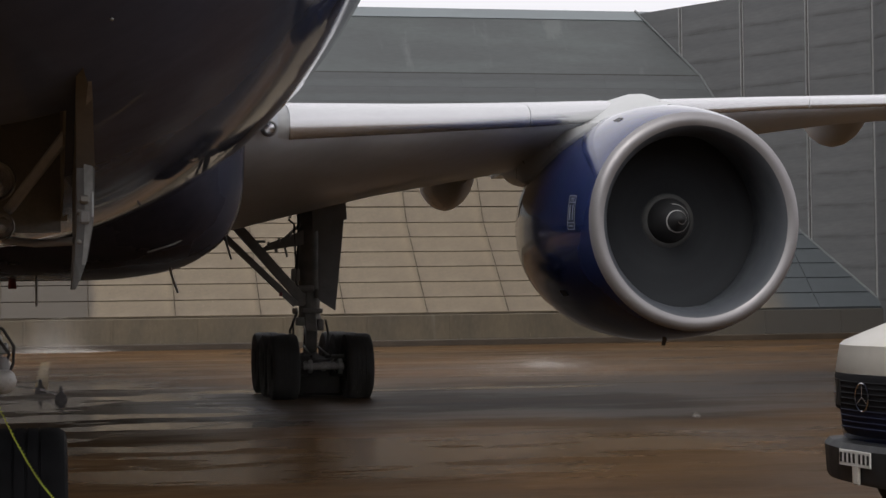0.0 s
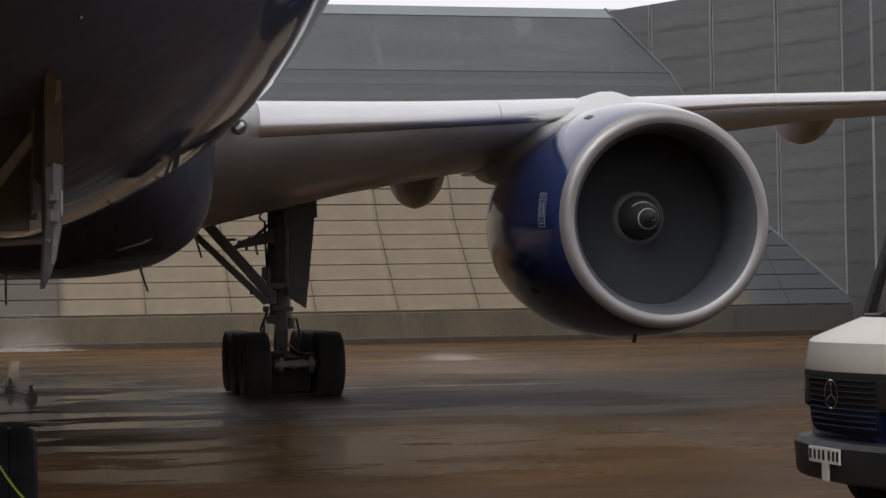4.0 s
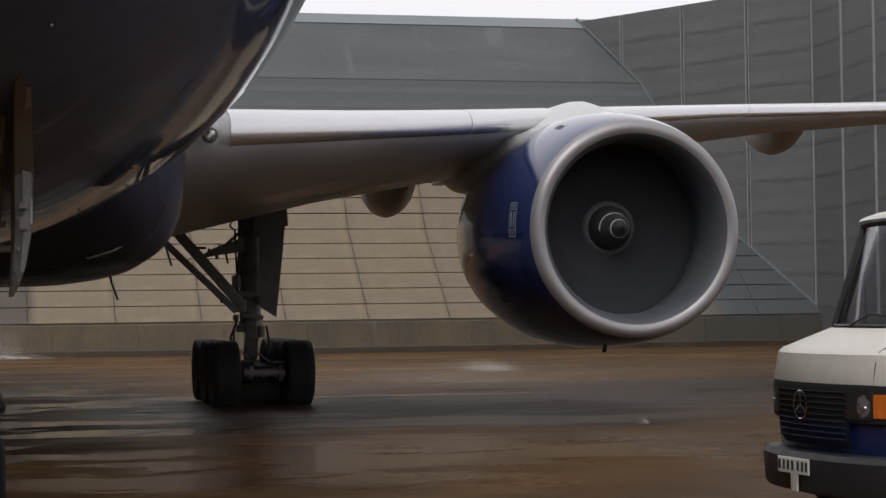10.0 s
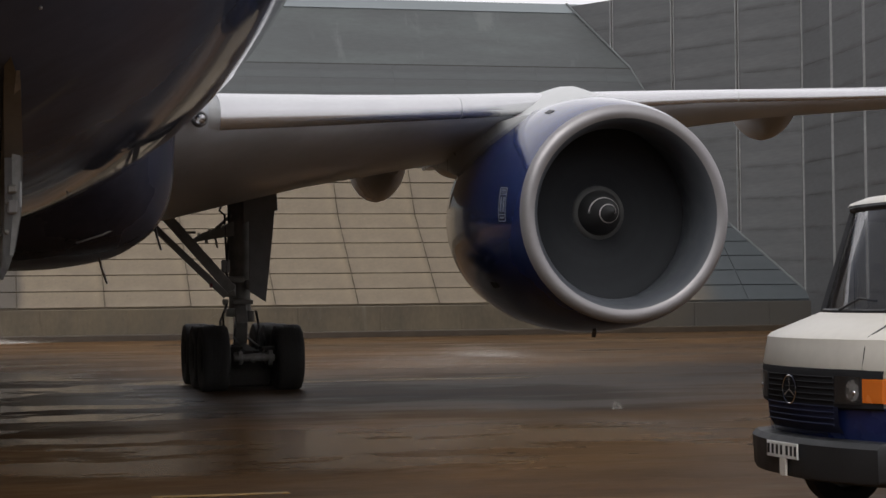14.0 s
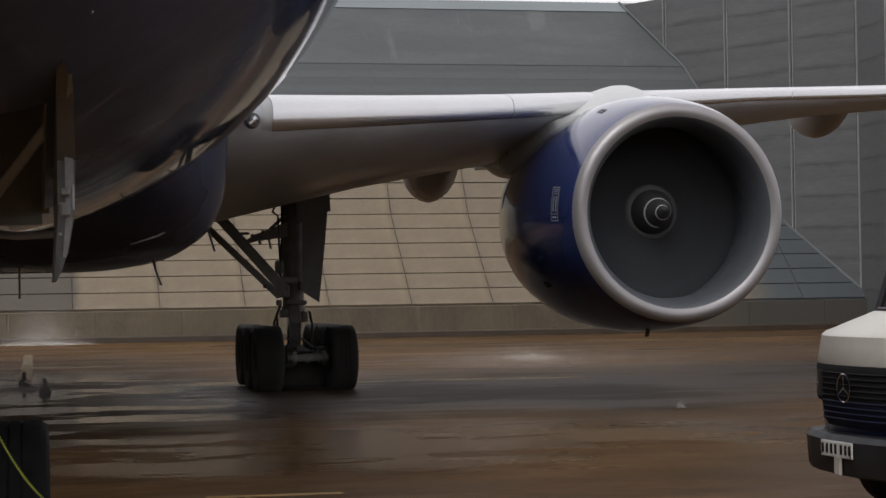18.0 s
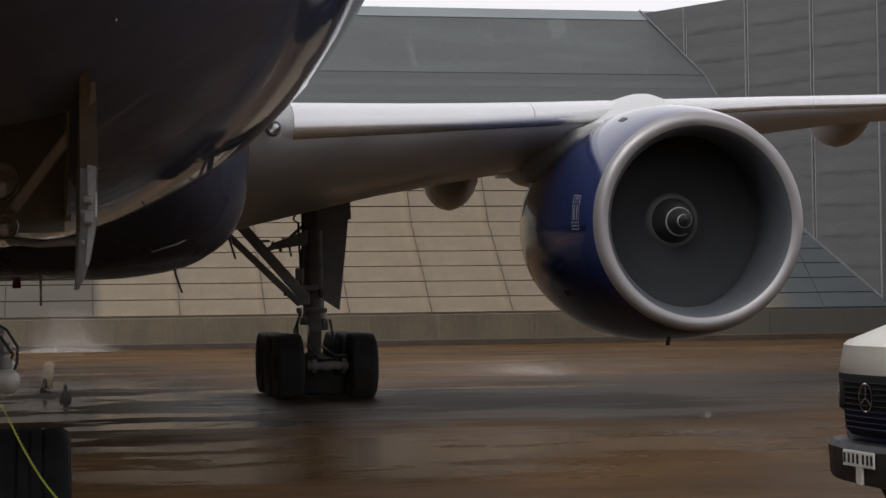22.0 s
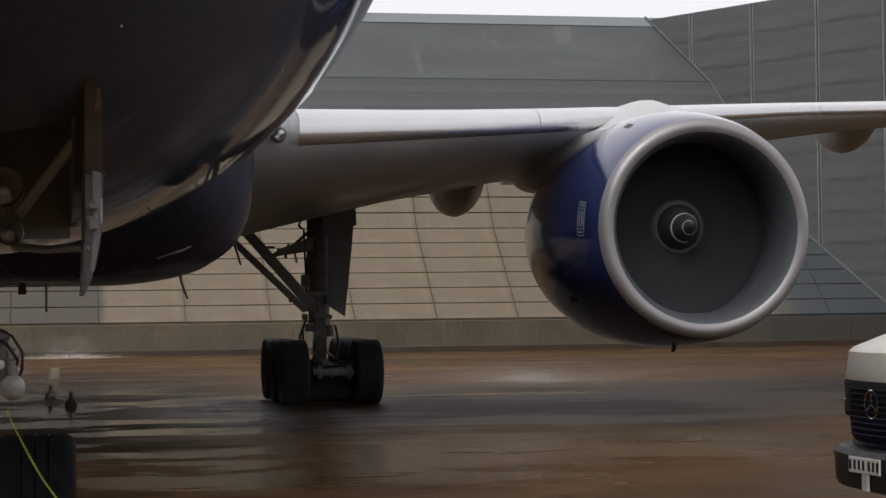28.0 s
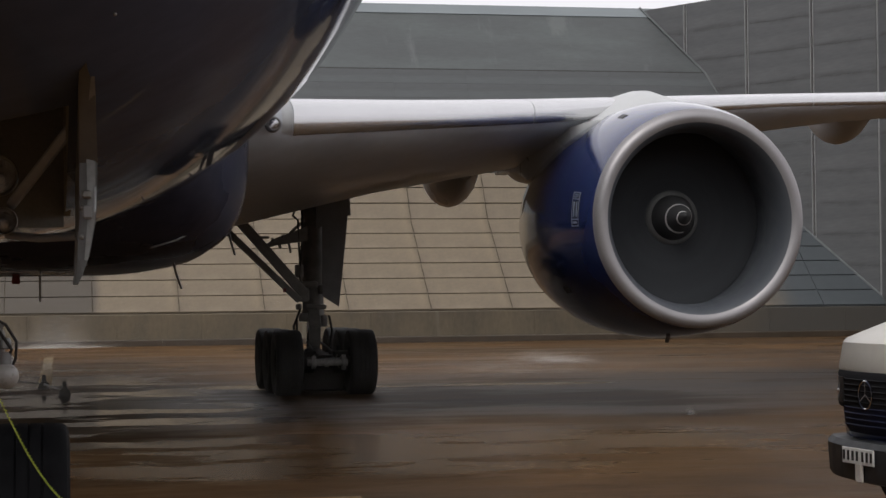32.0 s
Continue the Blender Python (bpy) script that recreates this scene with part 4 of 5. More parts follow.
air("side_brace", bar((3.98, GY - 0.3, 3.34), (5.30, GY - 0.25, 1.84), 0.19, 0.16, up=(0, 1, 0)), GEAR, gear, "heavy folding side brace")
air("drag_brace", bar((3.60, GY - 0.35, 3.27), (5.18, GY - 0.3, 1.74), 0.125, 0.12), GEAR, gear, "diagonal brace strut")
air("brace_link", loft([[(x, y + GY, z + h) for y, h in ((-0.32, -w), (-0.32, w), (-0.22, w), (-0.22, -w))] for x, z, w in ((4.50, 2.76, 0.03), (4.72, 2.86, 0.07), (5.00, 2.93, 0.10), (5.34, 3.02, 0.14))]), GEAR, gear, "tapered brace link")
for x, z in ((4.66, 2.915), (4.86, 2.99), (5.06, 3.07), (4.80, 2.82)):
    air("bolt", tube([(x, GY - 0.36, z), (x + 0.02, GY - 0.24, z - 0.06)], 0.03, 8), GEAR, gear)
air("brace_link", bar((5.00, GY - 0.3, 3.02), (5.3, GY - 0.2, 3.28), 0.06, 0.06), GEAR, gear)
air("brace_link", bar((4.95, GY - 0.3, 2.98), (5.02, GY - 0.3, 2.65), 0.04, 0.04), GEAR, gear)
air("side_brace_link", bar((4.35, GY - 0.2, 2.95), (4.62, GY - 0.2, 2.95), 0.05, 0.05), GEAR, gear)
for pts in ([(5.15, GY - 0.25, 1.45), (5.06, GY - 0.3, 1.25), (5.08, GY - 0.4, 1.0), (5.18, GY - 0.6, 0.8)], [(5.75, GY - 0.25, 1.45), (5.80, GY - 0.3, 1.15), (5.72, GY - 0.5, 0.85)], [(5.10, GY - 0.26, 3.44), (5.06, GY - 0.3, 3.36), (5.16, GY - 0.3, 3.28), (5.17, GY - 0.3, 2.9), (5.20, GY - 0.26, 2.4)], [(5.26, GY - 0.26, 3.6), (5.22, GY - 0.3, 2.6), (5.18, GY - 0.3, 2.2), (5.28, GY - 0.26, 1.9)], [(5.20, GY - 0.3, 1.60), (5.12, GY - 0.3, 1.40), (5.12, GY - 0.34, 1.12), (5.18, GY - 0.5, 0.95)]):
    air("hydraulic_hose", tube(pts, 0.022, 8), RUBBER, gear)
rings = [[(5.62, y, 3.75), (6.05, y, 3.75), (6.12, y, 3.45), (6.07, y, 2.9), (5.93, y, 1.62), (5.62, y, 1.82)] for y in (GY - 0.34, GY - 0.28)]
air("gear_door", loft(rings), GEARDARK, gear, "large dark main gear door panel", smooth=False)
rings = [[(5.50, y, 3.8), (6.14, y, 3.8), (6.16, y, 3.36), (6.0, y, 3.33), (5.5, y, 3.1)] for y in (GY - 0.42, GY - 0.36)]
air("gear_door", loft(rings), GEARDARK, gear, "small upper gear door panel", smooth=False)

# ---- nose gear ----
NY = 5.89
nose = air("nose_gear", tube([(0, NY, 0.5), (0, NY, 3.3)], [0.10, 0.15], 20), GEAR, plane, "nose landing gear with twin black tyres")
ntyre = None
for s in (-1, 1):
    if ntyre is None:
        ntyre = t = part("tyre", wheel_bm(0.535, 0.222, 0.22), SHADERUBBER, nose, "black nose wheel tyre")
        nrim = rim = part("rim", lathe([(-0.12, 0.04), (-0.14, 0.1), (-0.1, 0.2), (-0.13, 0.24), (0.13, 0.24), (0.1, 0.2), (0.14, 0.1), (0.12, 0.04)], (0, 0, 0), 32, axis="x"), GEAR, nose)
    else:
        t, rim = new("tyre", ntyre.data), new("rim", nrim.data)
        t.parent = rim.parent = nose
    t.matrix_basis = rim.matrix_basis = pose(s * 0.48, NY, 0.53)
air("axle", tube([(-0.5, NY, 0.53), (0.5, NY, 0.53)], 0.07, 16), GEAR, nose)
for x, z, r in ((0.33, 2.41, 0.105), (0.36, 2.17, 0.07)):
    lamp = air("taxi_light", lathe([(0.02, r * 0.9), (0.0, r), (0.02, r * 1.05), (0.10, r), (0.17, r * 0.5), (0.18, 0.0)], (x, 5.33, z), 28), GEAR, nose, "round taxi light on the nose strut")
    part("reflector", lathe([(0.04, r * 0.9), (0.09, r * 0.7), (0.13, r * 0.25), (0.13, 0.0)], (x, 5.33, z), 28), REFLECTOR, nose)
    part("lens", lathe([(0.025, r * 0.9), (0.015, r * 0.5), (0.012, 0.001), (0.015, 0.001), (0.018, r * 0.5), (0.028, r * 0.9), (0.025, r * 0.9)], (x, 5.33, z), 28), PANE, nose).visible_shadow = False
    part("bulb", ball((x + 0.006, 5.40, z - 0.012), 0.3 * r, u=14, v=10), WHITE, nose)
    part("bezel", lathe([(0.012, r * 0.88), (0.0, r * 0.93), (-0.006, r * 1.0), (0.006, r * 1.06), (0.03, r * 1.06)], (x, 5.33, z), 32), POST, nose, "worn bare metal bezel")
air("light_bracket", bar((0.05, 5.6, 2.0), (0.38, 5.5, 2.45), 0.10, 0.05), GEAR, nose)
air("door_link", bar((0.40, 5.4, 2.26), (0.74, 4.3, 2.62), 0.055, 0.05), LINK, nose, "grey door link rod")
air("door_link", tube([(0.38, 5.5, 2.10), (0.55, 4.8, 2.06), (0.74, 4.2, 2.05)], 0.022, 10), GEARDARK, nose)
# hanging gear doors: the near one is seen edge on
for s in (-1, 1):
    rings = []
    for z, w, t, dx in ((2.76, 1.6, 0.010, -0.02), (2.69, 1.7, 0.018, -0.005), (2.62, 1.8, 0.034, 0.01), (2.35, 1.9, 0.04, 0.022), (2.10, 1.9, 0.036, 0.018), (1.95, 1.5, 0.028, 0.0), (1.86, 0.9, 0.016, -0.02), (1.815, 0.4, 0.010, -0.035)):
        x = s * (0.752 + dx)
        y = 3.53 - 0.55 * min(1.3, max(0.0, (z - 2.42) / 0.26))
        rings.append([(x - t, y, z), (x + t, y - 0.03, z), (x + t, y + w, z), (x - t, y + w, z)])
    door = air("nose_gear_door", loft(rings), DOORPAINT, nose, "scuffed grey nose gear door hanging open", smooth=False)
    part("hinge", box(s * 0.765 - 0.02, s * 0.765 + 0.025, 3.44, 3.51, 2.10, 2.16, 0.008), GEARDARK, nose, smooth=False)
    rings = []
    for z, w in ((1.92, 0.008), (2.1, 0.016), (2.29, 0.019), (2.42, 0.020), (2.475, 0.020), (2.53, 0.018), (2.60, 0.014), (2.67, 0.007)):
        y = 3.53 - 0.55 * min(1.3, max(0.0, (z - 2.42) / 0.26)) - 0.036
        x = s * (0.785 if z > 2.0 else 0.762)
        rings.append([(x + k * w, y + d, z) for k, d in ((-1, 0.0), (1, 0.0), (1, 0.02), (-1, 0.02))])
    part("edge_strip", loft(rings), DOOREDGE, nose, "pale worn edge strip", smooth=False)
    part("latch", box(s * 0.765 - 0.022, s * 0.765 + 0.022, 3.43, 3.51, 2.19, 2.225, 0.008), GEAR, nose, smooth=False)
    part("latch_pin", tube([(s * 0.80, 3.45, 2.24), (s * 0.80, 3.45, 2.13)], 0.006, 8), POST, nose)
    part("bolt", ball((s * 0.745, 3.48, 2.15), 0.014, u=10, v=6), GEAR, nose)
    part("bolt", ball((s * 0.742, 3.48, 2.02), 0.012, u=10, v=6), GEAR, nose)
# lower strut fittings, hoses and the white cap
air("tow_fitting", box(0.15, 0.36, 5.35, 5.6, 1.36, 1.60, 0.03, 2), GEAR, nose, "cluttered tow fitting on the nose strut")
for x, z, w, h, m_ in ((0.40, 1.52, 0.05, 0.06, POST), (0.33, 1.47, 0.06, 0.05, WHITE), (0.28, 1.57, 0.09, 0.05, CHROME), (0.42, 1.43, 0.04, 0.05, WHITE), (0.34, 1.62, 0.10, 0.04, GEARDARK), (0.30, 1.68, 0.06, 0.09, GEAR)):
    air("fitting", box(x - 0.03 - w / 2, x - 0.03 + w / 2, 5.30, 5.38, z - h / 2, z + h / 2, 0.01), m_, nose)
air("hydraulic_hose", tube([(0.30, 5.32, 1.66), (0.37, 5.3, 1.62), (0.425, 5.3, 1.53), (0.42, 5.3, 1.44), (0.39, 5.32, 1.38)], 0.008, 8), RUBBER, nose)
air("hydraulic_hose", tube([(0.24, 5.32, 1.62), (0.34, 5.3, 1.58), (0.40, 5.3, 1.49), (0.36, 5.32, 1.40)], 0.009, 8), RUBBER, nose)
air("cap", ball((0.37, 5.3, 1.35), 0.068, u=28, v=18), CAPPAINT, nose, "scuffed pale rounded cap")
air("cap_stem", tube([(0.37, 5.3, 1.40), (0.37, 5.32, 1.47)], 0.03, 14), GEARDARK, nose)

# lower anti-collision beacon under the belly, in a hood added to cut its light
BX, BY, BZ = 0.10, 21.6, 2.06
beacon = air("beacon", lathe([(0.16, 0.0), (0.16, 0.050), (-0.003, 0.050), (-0.003, 0.046), (0.05, 0.046), (0.05, 0.0)], (BX, BY, BZ), 32, axis="z"), RED, plane, "dull red beacon under the belly")
# plates and slits added round the lamp only to steer its light
for a0, a1, top in ((-180, -71, -0.002), (-71, -57, -0.0042), (-57, 0, -0.002)):
    air("baffle", lathe([(top, 0.049), (-0.034, 0.049), (-0.034, 0.046), (top, 0.046)], (BX, BY, BZ), 16, axis="z", a0=radians(a0), a1=radians(a1)), RED, beacon, "dull red plate added to steer the beacon light")
for i in range(34):
    a0 = radians(1 + 2.5 * i)
    air("light_louvre", lathe([(-0.002, 0.049), (-0.034, 0.049), (-0.034, 0.047), (-0.002, 0.047)], (BX, BY, BZ), 2, axis="z", a0=a0, a1=a0 + radians(1.6)), RED, beacon)
air("beacon_light_stop", lathe([(-0.050, 0.0), (-0.050, 0.042), (-0.056, 0.040), (-0.056, 0.0)], (BX, BY, BZ), 24, axis="z"), RED, beacon)

# ---- loose things on the apron ----
cable = []
a, b = Vector((0.34, 5.28, 1.23)), Vector((0.79, 5.10, 0.60))
turns = 48
for i in range(turns * 8 + 1):
    f = i / (turns * 8)
    p = a.lerp(b, f) + Vector((0, 0, -0.10 * math.sin(math.pi * f)))
    an = 2 * math.pi * turns * f
    cable.append(p + 0.0055 * Vector((math.cos(an), math.sin(an) * 0.7, math.sin(an) * 0.5)))
cable_end = [b + Vector((0.05, -0.2, -0.3)), b + Vector((0.12, -0.5, -0.59)), b + Vector((0.5, -1.4, -0.594))]
air("headset_cable", tube(cable + cable_end, 0.0023, 5), LIME, nose, "lime yellow coiled headset cable hanging from the gear")

chock = tagged(empty("wheel_chock", 0.4, 35.0, gz(34.0)), "dark wheel chocks joined by a thin bar on the apron", "chock")
for x, y in ((0.38, 37.8), (0.78, 34.4)):
    bm = loft([[(x - 0.4 - w, y - 0.12, z), (x - 0.4 + w, y - 0.12, z), (x - 0.4 + w, y + 0.12, z), (x - 0.4 - w, y + 0.12, z)] for z, w in ((0, 0.12), (0.12, 0.09), (0.14, 0.045), (0.29, 0.035))])
    for v in bm.verts:
        v.co.y -= 37.5
    part("block", bm, RUBBER, chock)
part("rod", tube([(-1.6, 0.4, 0.30), (-0.02, 0.3, 0.1), (0.38, -3.1, 0.1)], 0.02, 8), GEARDARK, chock)

# ---- the van ----
van = tagged(empty("van", 6.605, 8.4, 0), "off-white and blue bonneted delivery van with black grille", "van")
van.rotation_euler = (0, 0, radians(3.3))
HALF = 0.97


def outline(z, off, half=HALF, bow=0.21, back=5.3, n=14, power=2.4, corner=0.06):
    """A plan line of the van at height z: bowed front, straight sides, square back."""
    pts = []
    for i in range(n + 1):
        v = -half + 2 * half * i / n
        pts.append((off + bow * (abs(v) / half) ** power, v, z))
    return pts + [(back, half, z), (back, -half, z)]


body = part("body", loft([outline(0.88, 0.03), outline(1.10, 0.02), outline(1.16, 0.0), outline(1.30, 0.03), outline(1.365, 0.04, 0.965), outline(1.395, 0.075, 0.96), outline(1.47, 0.27, 0.93), outline(1.55, 0.50, 0.91, 0.20)], cap=False), VANWHITE, van, "off-white painted bonnet and flanks")
part("lower_panel", loft([outline(0.52, 0.10, 0.95), outline(0.64, 0.06), outline(0.88, 0.03)], cap=False), VANBLUE, van, "deep blue lower body")
part("underbody", loft([[(x, y, z) for x, y in ((0.4, -0.85), (5.2, -0.85), (5.2, 0.85), (0.4, 0.85))] for z in (0.38, 0.56)]), PLASTIC, van, smooth=False)
# grille with slats
part("grille", loft([outline(z, o, 0.955, 0.21, 0.5) for z, o in ((0.86, 0.01), (0.875, -0.01), (1.12, -0.012), (1.15, 0.0))], closed=False), GRILLE, van, "black plastic grille band")
part("lower_grille", loft([outline(z, o, 0.56, 0.06, 0.5) for z, o in ((0.68, 0.04), (0.74, 0.0), (0.875, -0.012))], closed=False), SLATBLUE, van, "dark blue lower grille")
for k in range(9):
    z = 0.745 + k * 0.043
    pts = [p for p in outline(z, -0.014, 0.52, 0.21 * (0.52 / 0.955) ** 2.4, 0.5, 12)][:13]
    part("grille_slat", tube(pts, 0.007, 6), GRILLE if z > 0.88 else SLATBLUE, van)
badge = part("badge", lathe([(-0.005, 0.100), (-0.009, 0.105), (-0.005, 0.11), (0.005, 0.105), (-0.005, 0.100)], (-0.05, 0, 0.985), 36, axis="x"), CHROME, van, "round chrome badge")
for an in (90, 210, 330):
    part("badge_spoke", bar((-0.052, 0, 0.985), (-0.052, 0.10 * math.cos(radians(an)), 0.985 + 0.10 * math.sin(radians(an))), 0.009, 0.006, bevel=0.0, up=(1, 0, 0)), CHROME, badge)
for s in (-1, 1):
    def front(v, z, lift=0.02):
        return (0.21 * (abs(v) / 0.97) ** 2.4 - lift, v, z)
    bm = loft([[front(s * v, 0.90, 0.015), front(s * v, 1.10, 0.015), (front(s * v, 1.1)[0] + 0.08, s * v, 1.10), (front(s * v, 0.9)[0] + 0.08, s * v, 0.90)] for v in (0.54, 0.60, 0.66, 0.72, 0.785)])
    hl = part("headlight", bm, HOUSING, van, "rectangular headlight in a smoked housing")
    bowl = [[front(s * (0.715 + 0.062 * r * math.cos(a)), 1.0 + 0.078 * r * math.sin(a), 0.019 - 0.003 * (1 - r)) for a in [2 * math.pi * k / 20 for k in range(20)]] for r in (1.0, 0.8, 0.5, 0.12)]
    part("reflector", loft(bowl), HEADLENS, hl, "silvered bowl behind the lens")
    part("bulb_dome", ball((front(0.725, 1.0, 0.010)[0], s * 0.725, 0.985), 0.018), CHROME, hl)
    part("lens", loft([[front(s * v, 0.905, 0.0245), front(s * v, 1.095, 0.0245), front(s * v, 1.095, 0.0215), front(s * v, 0.905, 0.0215)] for v in (0.545, 0.60, 0.66, 0.72, 0.78)]), LAMPPANE, hl, "clear glass lens").visible_shadow = False
    bm = loft([[front(s * v, 0.915, 0.012), front(s * v, 1.085, 0.012), (front(s * v, 1.1)[0] + 0.06, s * v, 1.095), (front(s * v, 0.9)[0] + 0.06, s * v, 0.905)] for v in (0.795, 0.84, 0.88, 0.92, 0.955)])
    part("indicator", bm, AMBER, van, "amber corner indicator")
    part("a_pillar", bar((0.74, s * 0.90, 1.53), (1.0, s * 0.84, 2.36), 0.10, 0.07, up=(1, 0, 0)), PLASTIC, van, "black windscreen pillar")
    wheel = part("wheel", lathe([(-0.08, 0.33), (-0.10, 0.30), (-0.10, 0.22), (-0.06, 0.19), (0.06, 0.19), (0.10, 0.22), (0.10, 0.30), (0.08, 0.33), (-0.08, 0.33)], (0.82, s * 0.80, 0.33), 32), RUBBER, van, "black road wheel")
    part("rim", lathe([(-0.05, 0.0), (-0.07, 0.08), (-0.03, 0.19), (0.05, 0.19)], (0.82, s * 0.80, 0.33), 24), POST, wheel)
    wheel = part("wheel", lathe([(-0.08, 0.33), (-0.10, 0.30), (-0.10, 0.22), (-0.06, 0.19), (0.06, 0.19), (0.10, 0.22), (0.10, 0.30), (0.08, 0.33), (-0.08, 0.33)], (3.9, s * 0.80, 0.33), 32), RUBBER, van, "black road wheel")
    part("side_window", box(1.0, 1.75, s * 0.895 - 0.004, s * 0.895 + 0.004, 1.56, 2.28), GLASS, van)
    part("side_panel", box(1.78, 5.3, s * 0.93 - 0.03, s * 0.93 + 0.03, 1.5, 2.36, 0.02), VANWHITE, van)
    part("wiper", tube([(0.51, -0.10 + 0.35 * s, 1.57), (0.55, -0.35 + 0.35 * s, 1.66), (0.58, -0.55 + 0.35 * s, 1.64)], 0.010, 6), PLASTIC, van)
# windscreen
def screen(v, f, half=0.86):
    return (0.53 + 0.24 * f + 0.18 * (abs(v) / half) ** 2.2, v * (1 - 0.05 * f), 1.57 + 0.78 * f)


bm = loft([[screen(-0.86 + 1.72 * i / 12, f) for i in range(13)] for f in (0, 0.33, 0.66, 1.0)], closed=False)
ws = part("windscreen", bm, SCREEN, van, "curved glass windscreen")
ws.visible_shadow = False
part("screen_seal", tube([screen(-0.86 + 1.72 * i / 12, -0.01) for i in range(13)], 0.018, 6), PLASTIC, van)
part("screen_seal", tube([screen(-0.86 + 1.72 * i / 12, 1.03) for i in range(13)], 0.034, 8), PLASTIC, van)
part("roof", loft([outline(2.395, 0.75, 0.895, 0.2), outline(2.42, 0.77, 0.89, 0.2), outline(2.46, 0.88, 0.85, 0.2), outline(2.485, 1.13, 0.75, 0.2)]), VANWHITE, van, "off-white roof")
part("dashboard", box(0.72, 1.05, -0.85, 0.85, 1.35, 1.56, 0.04, 2), PLASTIC, van)
part("steering_wheel", lathe([(0.0, 0.20), (0.015, 0.215), (0.03, 0.20), (0.015, 0.185), (0.0, 0.20)], (0, 0, 0), 28, axis="z"), PLASTIC, van, m=pose(1.15, -0.45, 1.62, 0, -35, 0))
for s in (-1, 1):
    part("seat", box(1.5, 1.65, s * 0.45 - 0.25, s * 0.45 + 0.25, 1.0, 1.95, 0.06, 2), SEATCLOTH, van)
part("bulkhead", box(2.2, 2.24, -0.9, 0.9, 1.2, 2.40), CREAM, van, smooth=False)
part("bonnet_seam", tube([(0.13, -0.78, 1.15), (0.155, -0.775, 1.30), (0.19, -0.77, 1.385), (0.50, -0.74, 1.545)], 0.006, 5), BLACKINK, van)
bumper = part("bumper", loft([outline(z, o, h, 0.22, 0.9) for z, o, h in ((0.31, 0.03, 0.90), (0.34, -0.08, 0.97), (0.37, -0.09, 0.99), (0.59, -0.10, 1.0), (0.63, -0.06, 0.985), (0.64, 0.05, 0.95))]), BUMPER, van, "faded dark grey plastic bumper")
plate = part("number_plate", box(-0.125, -0.112, -0.25, 0.25, 0.470, 0.590, 0.004), PLATE, van, "white number plate", smooth=False)
for v in (-0.215, -0.145, -0.075, -0.005, 0.085, 0.155, 0.22):
    part("plate_bar", box(-0.130, -0.124, -v - 0.014, -v + 0.014, 0.495, 0.567), BLACKINK, plate, smooth=False)
part("tow_eye", box(-0.125, -0.10, -0.055, 0.045, 0.335, 0.475, 0.008), CREAM, bumper, "pale metal strap under the plate", smooth=False)

# ---- the fan's turning: outer end of the spiral, degrees as seen from ahead, second by second ----
SEEN = [(0, 95), (1, 290), (2, 220), (3, 100), (6, 205), (7, 130), (8, 25), (9, 290), (10, 190), (11, 145), (12, 305), (13, 295), (14, 180), (17, 40), (18, 272),
        (19, 220), (20, 168), (21, 105), (22, 300), (23, 275), (24, 207), (27, 140), (28, 283), (29, 35), (30, 165), (31, 240), (32, 290)]
turned = [(0, 95.0)]
for (t0, a0), (t1, a1) in zip(SEEN, SEEN[1:]):
    ahead = (a1 - a0) % 360
    ahead += 360 * round((750 * (t1 - t0) - ahead) / 360)
    turned.append((t1, turned[-1][1] + ahead))
rows = []
for i in range(321):
    t = i / 10
    for (t0, a0), (t1, a1) in zip(turned, turned[1:]):
        if t0 <= t <= t1:
            ang = a0 + (a1 - a0) * (t - t0) / (t1 - t0)
    rows.append((t, AT @ Matrix.Translation(FAN) @ pose(0, 0, 0, 0, -ang, 0)))
MOVES.append((fan, rows))

# ---- beacon lamp, and a cup added to hide it except for one flash ----
air("beacon_lamp", ball((BX, BY, BZ), 0.002), glow("red_beacon_glow", (1.0, 0.035, 0.018), 170000000.0), beacon, "red glowing beacon lamp")
shutter = part("shutter", lathe([(-0.060, 0.0), (-0.060, 0.054), (-0.055, 0.056), (0.02, 0.056), (0.02, 0.0535), (-0.055, 0.0535), (-0.058, 0.0)], (0, 0, 0), 32, axis="z"), RED, beacon, "dull red cup added to hide the beacon lamp")
SHUT, OPEN = pose(BX, BY, BZ), pose(BX, BY + 0.6, BZ + 0.4)
MOVES.append((shutter, [(0, SHUT), (22.9, SHUT), (22.965, SHUT), (23.0, OPEN), (23.035, SHUT), (23.1, SHUT), (32, SHUT)]))

# ---- spray blown over the wet apron: clouds of fine drops that drift ----
SPRAY = mat("white_spray", (0.82, 0.77, 0.71), 0.5, vary=0.02, bump=0)
n, l = SPRAY.node_tree.nodes, SPRAY.node_tree.links
b, o = n["Principled BSDF"], n["Material Output"]
veil = n.new("ShaderNodeBsdfTransparent")
half = n.new("ShaderNodeMixShader")
half.inputs[0].default_value = 0.22
l.new(veil.outputs[0], half.inputs[1])
l.new(b.outputs[0], half.inputs[2])
l.new(half.outputs[0], o.inputs["Surface"])


MIST = SPRAY.copy()
MIST.name = "thin_mist"
for node in MIST.node_tree.nodes:
    if node.type == "MIX_SHADER":
        node.inputs[0].default_value = 0.07


